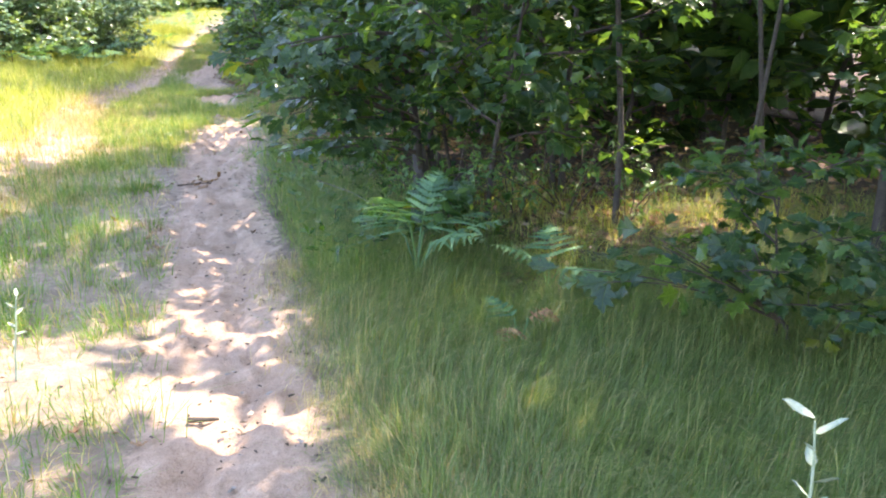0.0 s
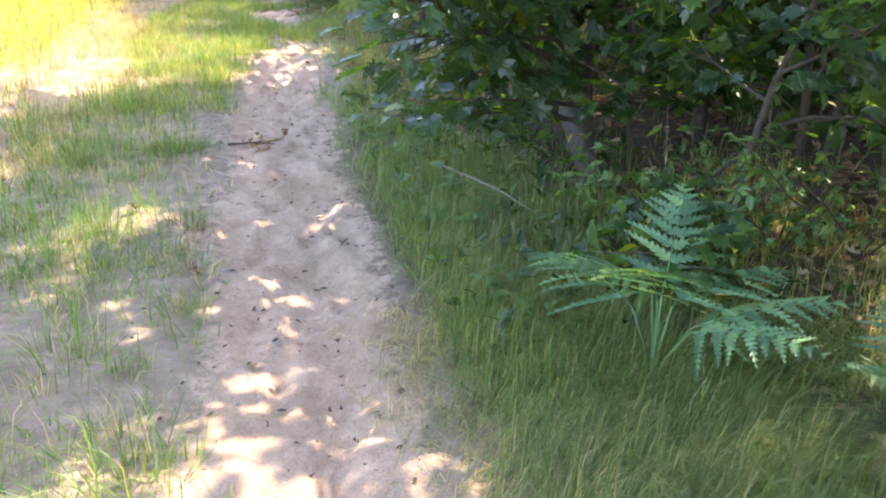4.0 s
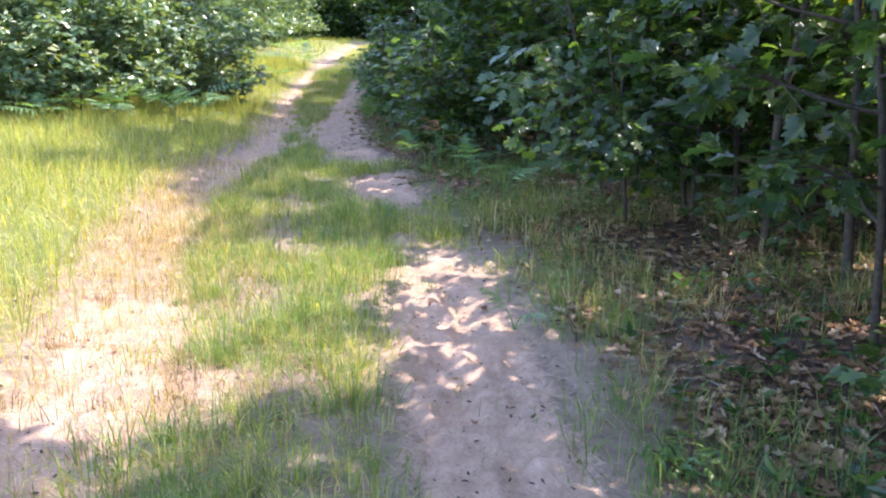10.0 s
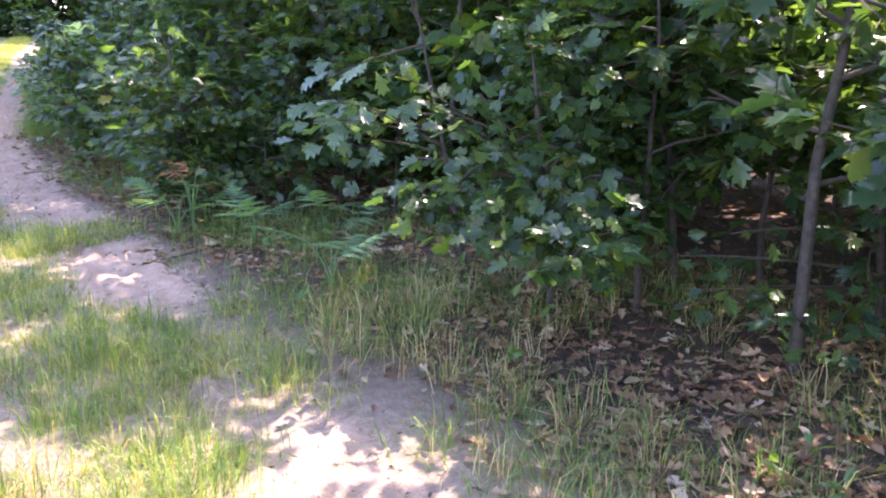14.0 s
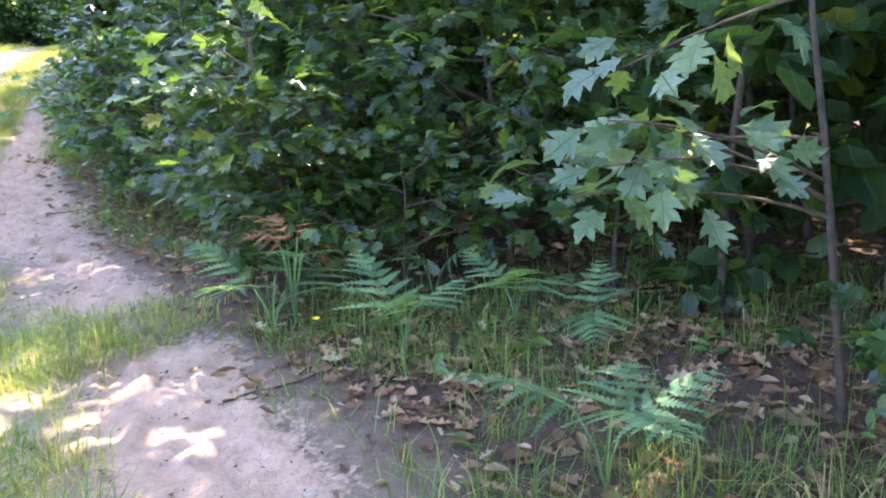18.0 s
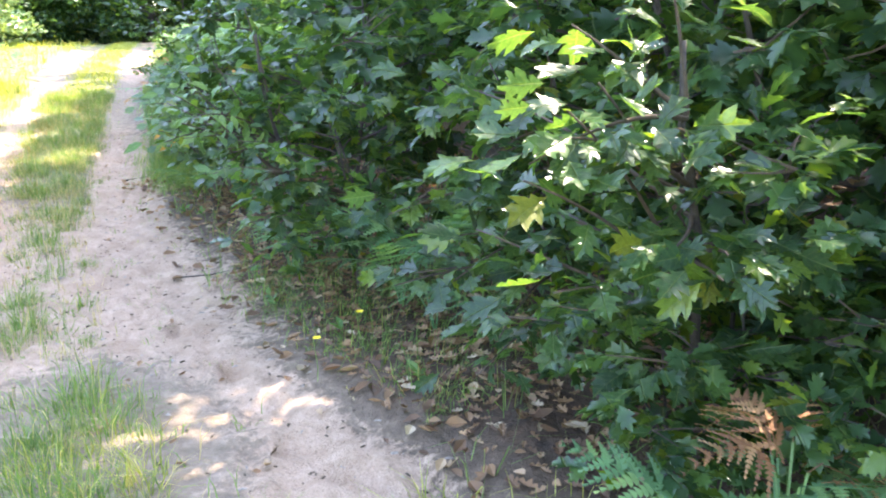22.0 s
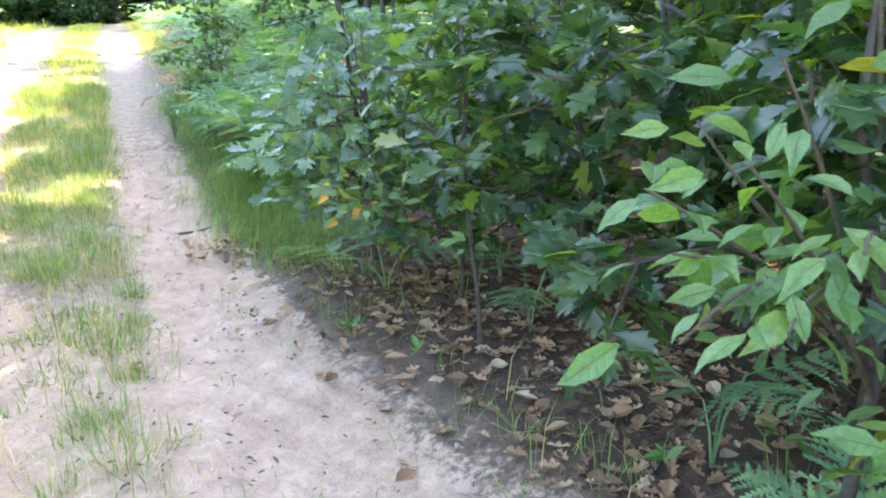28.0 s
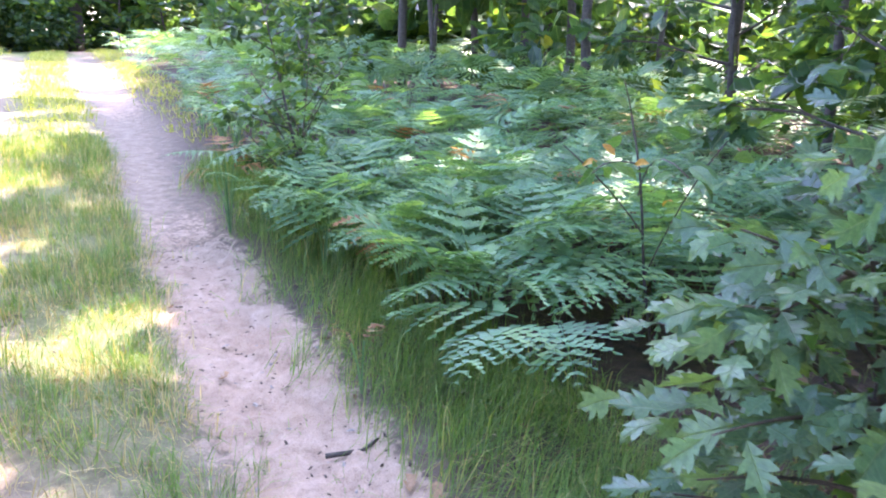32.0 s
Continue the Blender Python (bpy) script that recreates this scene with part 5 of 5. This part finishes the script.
sprays("yellowing_sapling", (2.42, 21.2), (2.3, 21.18, 0.75), [(2.0, 21.15, 0.80), (2.1, 21.02, 0.70), (2.15, 21.3, 0.88), (2.2, 21.0, 0.78), (2.05, 21.1, 0.66)], CHERRY_LEAVES, 9, 0.085, 308, "small sapling with pointed green and orange leaves", "sapling", odd=5, radius=0.006)
sprays("slender_sapling", (2.5, 20.8), (2.42, 20.8, 1.5), [(2.18, 20.73, 0.92), (2.3, 20.6, 1.2), (2.4, 20.9, 1.45), (2.2, 20.9, 1.25), (2.35, 20.65, 0.6), (2.55, 20.6, 1.0)], CHERRY_LEAVES, 9, 0.085, 312, "slender dark-stemmed sapling with one yellow leaf", "sapling", odd=27, radius=0.011)
sprays("forked_sapling", (3.58, 26.52), (3.52, 26.47, 1.0), [(3.07, 26.29, 1.25), (3.33, 26.75, 1.35), (3.77, 26.18, 1.45), (3.98, 26.75, 1.3), (3.47, 26.18, 1.5), (3.18, 26.64, 1.0)], CHERRY_LEAVES, 8, 0.12, 309, "forked sapling with sparse yellowing leaves in the bracken", "sapling", odd=11, radius=0.012)
sprays("orange_leaved_sapling", (3.59, 23.48), (3.44, 23.55, 1.25), [(3.14, 23.62, 1.15), (2.94, 23.28, 1.1), (3.34, 23.04, 1.2), (2.84, 22.82, 1.15)], CHERRY_LEAVES, 7, 0.11, 310, "thin sapling with a few orange leaves over the bracken", "sapling", odd=7, radius=0.008)


# ---- brambles in the glade ----
def bramble(x, y, seed, tall, spread, n):
    rng = np.random.default_rng(seed)
    root = new("bramble")
    root.matrix_basis = pose(x, y, level(x, y) - 0.02)
    ends, ways = [], []
    for i in range(7):
        a = i * 0.9 + rng.uniform(-0.3, 0.3)
        run = bent((0, 0, 0), (0.5 * math.cos(a), 0.5 * math.sin(a), 1.0), tall * rng.uniform(0.8, 1.2), rng, 7, 0.16, -0.05)
        part("stem", tube(run, np.linspace(0.006, 0.002, 8), 4), TWIG, root)
        for _ in range(n):
            u = rng.uniform(0.15, 1.0) * 7
            k = min(int(u), 6)
            p = run[k] + (run[k + 1] - run[k]) * (u - k) + rng.normal(0, spread, 3)
            ends.append((p[0], p[1], max(p[2], 0.05)))
            ways.append(rng.normal(0, 1, 3))
    w = np.array(ways)
    part("foliage", leafy(np.array(ends), w / np.linalg.norm(w, axis=1, keepdims=True), rng, 4, 0.055, LANCE), CHERRY, root)
    return tagged(root, "tangled bramble with small bright green leaves", "bramble", "brambles")


for i, (x, y, t_, n_) in enumerate([(1.68, 5.24, 0.55, 14), (1.95, 5.37, 0.6, 14), (1.84, 4.93, 0.5, 12), (2.28, 5.02, 0.8, 10), (2.59, 4.93, 0.95, 9), (1.94, 6.9, 0.35, 8), (2.9, 4.7, 0.6, 8), (1.34, 8.72, 0.18, 5)]):
    bramble(x, y, 400 + i, t_, 0.05, n_)


# ---- milkweed, flowers ----
def pale_material():
    m, nodes, links, b = material("milkweed_leaf", 0.55)
    n = noise_node(nodes, links, 30.0, 3.0)
    r = ramp(nodes, [(0.3, (0.20, 0.27, 0.16)), (0.7, (0.42, 0.47, 0.36))])
    links.new(n.outputs[0], r.inputs[0])
    links.new(r.outputs[0], b.inputs["Base Color"])
    return m


MILK = pale_material()
YELLOW, ynodes, ylinks, yb = material("yellow_petal", 0.6)
yn = noise_node(ynodes, ylinks, 60.0)
yr = ramp(ynodes, [(0.3, (0.62, 0.46, 0.01)), (0.7, (0.80, 0.66, 0.02))])
ylinks.new(yn.outputs[0], yr.inputs[0])
ylinks.new(yr.outputs[0], yb.inputs["Base Color"])


def milkweed(x, y, tall, seed, leaf=0.11):
    rng = np.random.default_rng(seed)
    root = new("milkweed")
    root.matrix_basis = pose(x, y, level(x, y))
    run = bent((0, 0, 0), (0.05, 0.02, 1), tall, rng, 6, 0.05, 0.05)
    part("stem", tube(run, np.linspace(0.006, 0.003, 7), 5), MILK, root)
    me = leaf_mesh(LANCE, MILK, 0.5, "leaf")
    for i in range(9):
        u = 0.4 + 0.6 * i / 8
        p = Vector([float(np.interp(u, np.linspace(0, 1, 7), run[:, c])) for c in range(3)])
        ob = part("leaf", me, None, root)
        ob.matrix_basis = Matrix.Translation(p) @ pose(0, 0, 0, rng.uniform(5, 50), rng.uniform(-15, 15), i * 137) @ Matrix.Scale(leaf * rng.uniform(0.7, 1.1), 4)
    return tagged(root, "pale woolly milkweed stalk in the verge grass", "wild plant")


milkweed(1.43, 1.52, 0.54, 5, 0.09)
milkweed(-0.55, 3.8, 0.35, 6, 0.06)


def flower(x, y, z, seed):
    rng = np.random.default_rng(seed)
    root = new("yellow_flower")
    g = level(x, y)
    root.matrix_basis = pose(x, y, g)
    part("stem", tube(bent((0, 0, 0), (0.05, 0, 1), z - g, rng, 3, 0.05), [0.002] * 4, 4), CHERRY, root)
    petal = leaf_mesh(LANCE, YELLOW, 0.2, "petal")
    for i in range(6):
        ob = part("petal", petal, None, root)
        ob.matrix_basis = Matrix.Translation((0.05 * (z - g), 0, z - g)) @ pose(0, 0, 0, 18, 0, 60 * i) @ Matrix.Diagonal((0.034, 0.022, 0.02, 1))
    return tagged(root, "small yellow wild flower among the litter", "flower", "yellow flowers")


flower(2, 17.63, 0.25, 1)
flower(1.76, 17.56, 0.2, 2)
flower(1.99, 15, 0.22, 3)


# ---- dead wood ----
def dead_stick(points, r, label, name="dead_stick", mat=None):
    p = np.array(points, float)
    root = new(name, mesh_of(name, *tube(p, np.linspace(r, r * 0.5, len(p)), 7), mat or BARK_PALE, True))
    return tagged(root, label, "dead wood")


def grounded(pts, lift):
    return [(x, y, level(x, y) + z + lift) for x, y, z in pts]


log_points = grounded([(1.9, 5.86, 0.02), (2.01, 6.15, 0.03), (2.14, 6.55, 0.05), (2.24, 6.9, 0.08), (2.32, 7.15, 0.10)], 0.05)
log = new("fallen_log", mesh_of("fallen_log", *tube(log_points, (0.06, 0.068, 0.066, 0.06, 0.052), 12), BARK, True))
tagged(log, "grey weathered log lying in the leaf litter", "log")
dead_stick(grounded([(2.3, 4.3, 0), (2.42, 4.08, 0.02), (2.55, 3.8, 0)], 0.02), 0.035, "short grey log end at the edge of the grass", "log_piece", BARK)
dead_stick(grounded([(1.18, 5.95, 0.30), (1.37, 5.74, 0.22), (1.6, 5.5, 0.06)], 0.0), 0.0028, "thin bleached twig leaning in the grass")
dead_stick(grounded([(1.95, 5.33, 0.1), (2.22, 5.82, 0.35), (2.53, 6.4, 0.55)], 0.0), 0.0028, "thin bleached twig leaning in the bramble")
dead_stick(grounded([(0.1, 3.2, 0), (0.16, 3.18, 0.004), (0.21, 3.18, 0)], 0.012), 0.012, "stubby grey stick on the sand", mat=BARK)
dead_stick(grounded([(1.58, 14.94, 0), (1.83, 14.82, 0.01), (2.08, 14.88, 0)], 0.008), 0.007, "slim stick at the rut's edge", mat=BARK)
dead_stick(grounded([(2.25, 23.95, 0), (2.37, 23.88, 0.006), (2.47, 23.92, 0)], 0.010), 0.011, "short dark stick on the sand", mat=BARK)
dead_stick(grounded([(1.64, 19.74, 0), (1.88, 19.53, 0.01), (2.1, 19.48, 0)], 0.008), 0.006, "slim stick beside the sand", mat=BARK)
for i in range(14):
    r_ = np.random.default_rng(500 + i)
    sx, sy, sa = r_.uniform(1.5, 3.4), (r_.uniform(8.2, 11.5) if i < 9 else r_.uniform(17.5, 21)), r_.uniform(0, 6.28)
    sx += 0.9 * (i >= 9)
    ln = r_.uniform(0.12, 0.4)
    dead_stick(grounded([(sx, sy, 0), (sx + ln * 0.5 * math.cos(sa), sy + ln * 0.5 * math.sin(sa), r_.uniform(0.0, 0.05)), (sx + ln * math.cos(sa), sy + ln * math.sin(sa), 0.01)], 0.01), 0.005, "thin dead twig among fallen leaves")


# ---- single fallen leaves and debris that lie on the track ----
DRY_LEAVES = [leaf_mesh(CURLED, LITTER, b, "fallen_leaf") for b in (0.3, 0.8, 1.3)]


def fallen(x, y, size, turn, k=0, lift=0.01):
    ob = new("fallen_leaf", DRY_LEAVES[k])
    ob.matrix_basis = pose(x, y, level(x, y) + lift, 0, 0, turn) @ Matrix.Scale(size, 4)
    return tagged(ob, "curled dry brown oak leaf on the ground", "leaf", "leaves on the track")


def dead_branch(x, y, turn, seed, label):
    """A broken forked twig with withered leaves still on it."""
    rng = np.random.default_rng(seed)
    root = new("dead_branch")
    root.matrix_basis = pose(x, y, level(x, y) + 0.012, 0, 0, turn)
    main = bent((0, 0, 0), (1, 0, 0.05), 0.30, rng, 6, 0.13)
    main[:, 2] = np.abs(main[:, 2]) * 0.4
    part("stem", tube(main, np.linspace(0.007, 0.003, 7), 6), TWIG, root, smooth=True)
    for i in range(5):
        at = main[1 + i]
        fork = bent(at, (0.8, (-1) ** i * rng.uniform(0.5, 1.0), 0.25), rng.uniform(0.08, 0.16), rng, 4, 0.2)
        part("twig", tube(fork, np.linspace(0.0035, 0.0015, 5), 4), TWIG, root, smooth=True)
        for k in range(2):
            ob = part("leaf", DRY_LEAVES[(i + k) % 3], None, root, "withered brown leaf")
            ob.matrix_basis = Matrix.Translation(fork[2 + 2 * k]) @ pose(0, 0, 0, rng.uniform(-30, 40), rng.uniform(-40, 40), rng.uniform(0, 360)) @ Matrix.Scale(rng.uniform(0.05, 0.09), 4)
    return tagged(root, label, "dead branch")


dead_branch(0.3, 7.69, -25, 9, "broken brown twig with withered leaves lying across the rut")
dead_branch(1.53, 14.94, 10, 10, "broken twig with dry leaves at the rut's edge")
dead_branch(1.49, 10.02, 60, 11, "small dead oak twig among fallen leaves")
lrng = np.random.default_rng(91)
for x, y, s in [(-0.04, 3.02, 0.07), (-0.32, 3.18, 0.07), (-0.25, 2.85, 0.06), (0, 5.86, 0.09), (0.12, 5.66, 0.08), (-0.16, 6.49, 0.09), (-0.45, 6.15, 0.08), (0.45, 7.5, 0.09), (0.5, 7.56, 0.08), (0.75, 9.34, 0.06), (-0.01, 8.69, 0.06), (-0.73, 10.5, 0.07), (0.92, 10.83, 0.09), (1.22, 10.69, 0.09), (0.93, 11.26, 0.08), (1.89, 10.45, 0.1), (1.15, 10.42, 0.05), (1.54, 14.92, 0.1), (1.64, 14.86, 0.09), (0.75, 14.15, 0.09), (1.78, 19.86, 0.08), (0.91, 20.49, 0.06), (2.12, 21.22, 0.08), (2.17, 24.77, 0.07), (1.13, 6, 0.08), (0.68, 5.92, 0.06), (1.22, 12.89, 0.07), (1.34, 17.06, 0.07), (1.8, 16.62, 0.08), (1.85, 21.83, 0.07), (1.95, 22.6, 0.06), (1.45, 18.81, 0.05)]:
    fallen(x, y, s, lrng.uniform(0, 360), int(lrng.integers(0, 3)))
for i in range(26):
    fallen(2.25 + lrng.normal(0, 0.10), 23.2 + lrng.normal(0, 0.14), lrng.uniform(0.07, 0.12), lrng.uniform(0, 360), int(lrng.integers(0, 3)), lrng.uniform(0.01, 0.05))
for i in range(14):
    fallen(2.8 + lrng.normal(0, 0.10), 21.75 + lrng.normal(0, 0.12), lrng.uniform(0.10, 0.16), lrng.uniform(0, 360), int(lrng.integers(0, 3)), lrng.uniform(0.01, 0.08))


# ---- crumbs of bark and leaf in the sand ----
def crumbs(name, seed, n, box, size, mat, label):
    rng = np.random.default_rng(seed)
    x, y = scattered(rng, n, *box, lambda x, y: 0.15 + 0.85 * sand_mask(x, y))
    k = len(x)
    a = rng.uniform(0, 2 * np.pi, k)
    ahead = np.stack([np.cos(a), np.sin(a), rng.normal(0, 0.1, k)], 1)
    up = np.stack([rng.normal(0, 0.3, k), rng.normal(0, 0.3, k), np.ones(k)], 1)
    chip = np.array([(-0.25, 0, 0.05), (0.25, 0, 0.05), (0.15, 1, 0.1), (-0.15, 1, 0.1), (0, 0.5, 0.3)], float), np.array([(0, 1, 4), (1, 2, 4), (2, 3, 4), (3, 0, 4)])
    places = np.stack([x, y, height(x, y) + 0.004], 1)
    return tagged(new(name, mesh_of(name, *strew(chip, places, turn_to(ahead, up), size * rng.uniform(0.3, 1.4, k) ** 2), mat)), label, "debris", kind="stuff")


crumbs("bark_crumbs", 95, 24000, (-1.6, 3.4, 0.8, 27), 0.015, TWIG, "dark crumbs of bark and leaf strewn in the sand")
crumbs("straw_crumbs", 96, 5000, (-1.6, 3.4, 0.8, 27), 0.022, BARK_PALE, "bleached bits of straw strewn in the sand")


def ground_cover(name, seed, n, box, keep, label, mat=None):
    """Low broad-leaved seedlings that fill the verge."""
    rng = np.random.default_rng(seed)
    x, y = scattered(rng, n, *box, keep)
    tips = np.stack([x, y, height(x, y) + rng.uniform(0.04, 0.18, len(x))], 1)
    ways = np.stack([rng.normal(0, 0.5, len(x)), rng.normal(0, 0.5, len(x)), np.ones(len(x))], 1)
    v, f = leafy(tips, ways, rng, 5, 0.075, LANCE, 0.1)
    return tagged(new(name, mesh_of(name, v, f, mat or CHERRY)), label, "seedlings", kind="stuff")


def seedling(seed):
    """A low broad-leaved seedling: a thin stem and a whorl of leaves."""
    rng = np.random.default_rng(seed)
    root = new("seedling")
    run = bent((0, 0, 0), (0.1, 0.05, 1), 0.15, rng, 4, 0.1)
    part("stem", tube(run, np.linspace(0.003, 0.0015, 5), 4), TWIG, root)
    for k in range(7):
        at = run[2 + k % 3]
        ob = part("leaf", CHERRY_LEAVES[k % 3], None, root)
        ob.matrix_basis = Matrix.Translation(at) @ pose(0, 0, 0, rng.uniform(-10, 30), rng.uniform(-20, 20), k * 137.5) @ Matrix.Scale(rng.uniform(0.055, 0.09), 4)
    return tagged(root, "low green seedling in the shaded verge", "seedling", "seedlings of the verge")


nursery = [seedling(700), seedling(701)]
vrng = np.random.default_rng(99)
for i in range(60):
    y = vrng.uniform(4.7, 8.2)
    plant(nursery[i % 2], float(along(RUT_R, y)) + 0.45 + vrng.uniform(0, 0.6), y, vrng.uniform(0, 360), vrng.uniform(0.7, 1.3))
ground_cover("verge_seedlings", 97, 850, (0.9, 2.6, 4.6, 8.3), lambda x, y: np.clip((x - along(RUT_R, y) - 0.42) / 0.3, 0, 1) * np.clip(clumpy(x, y, 8.0), 0, 1) * 0.6, "low green seedlings crowding the shaded verge", OAK)
ground_cover("floor_seedlings", 98, 700, (1.7, 4.2, 9.5, 21.5), lambda x, y: np.clip((x - along(WOOD, y) + 0.3) / 0.3, 0, 1) * clumpy(x, y, 9.0) * 0.5, "scattered green seedlings on the leaf litter")
ground_cover("shade_seedlings", 94, 420, (1.45, 3.0, 7.5, 10.2), lambda x, y: np.clip((x - along(RUT_R, y) - 0.6) / 0.6, 0, 1) * np.clip(clumpy(x, y, 15.0), 0, 1) * np.clip((10.4 - y) / 1.6, 0, 1), "dark green seedlings in deep shade beside the rut", OAK)
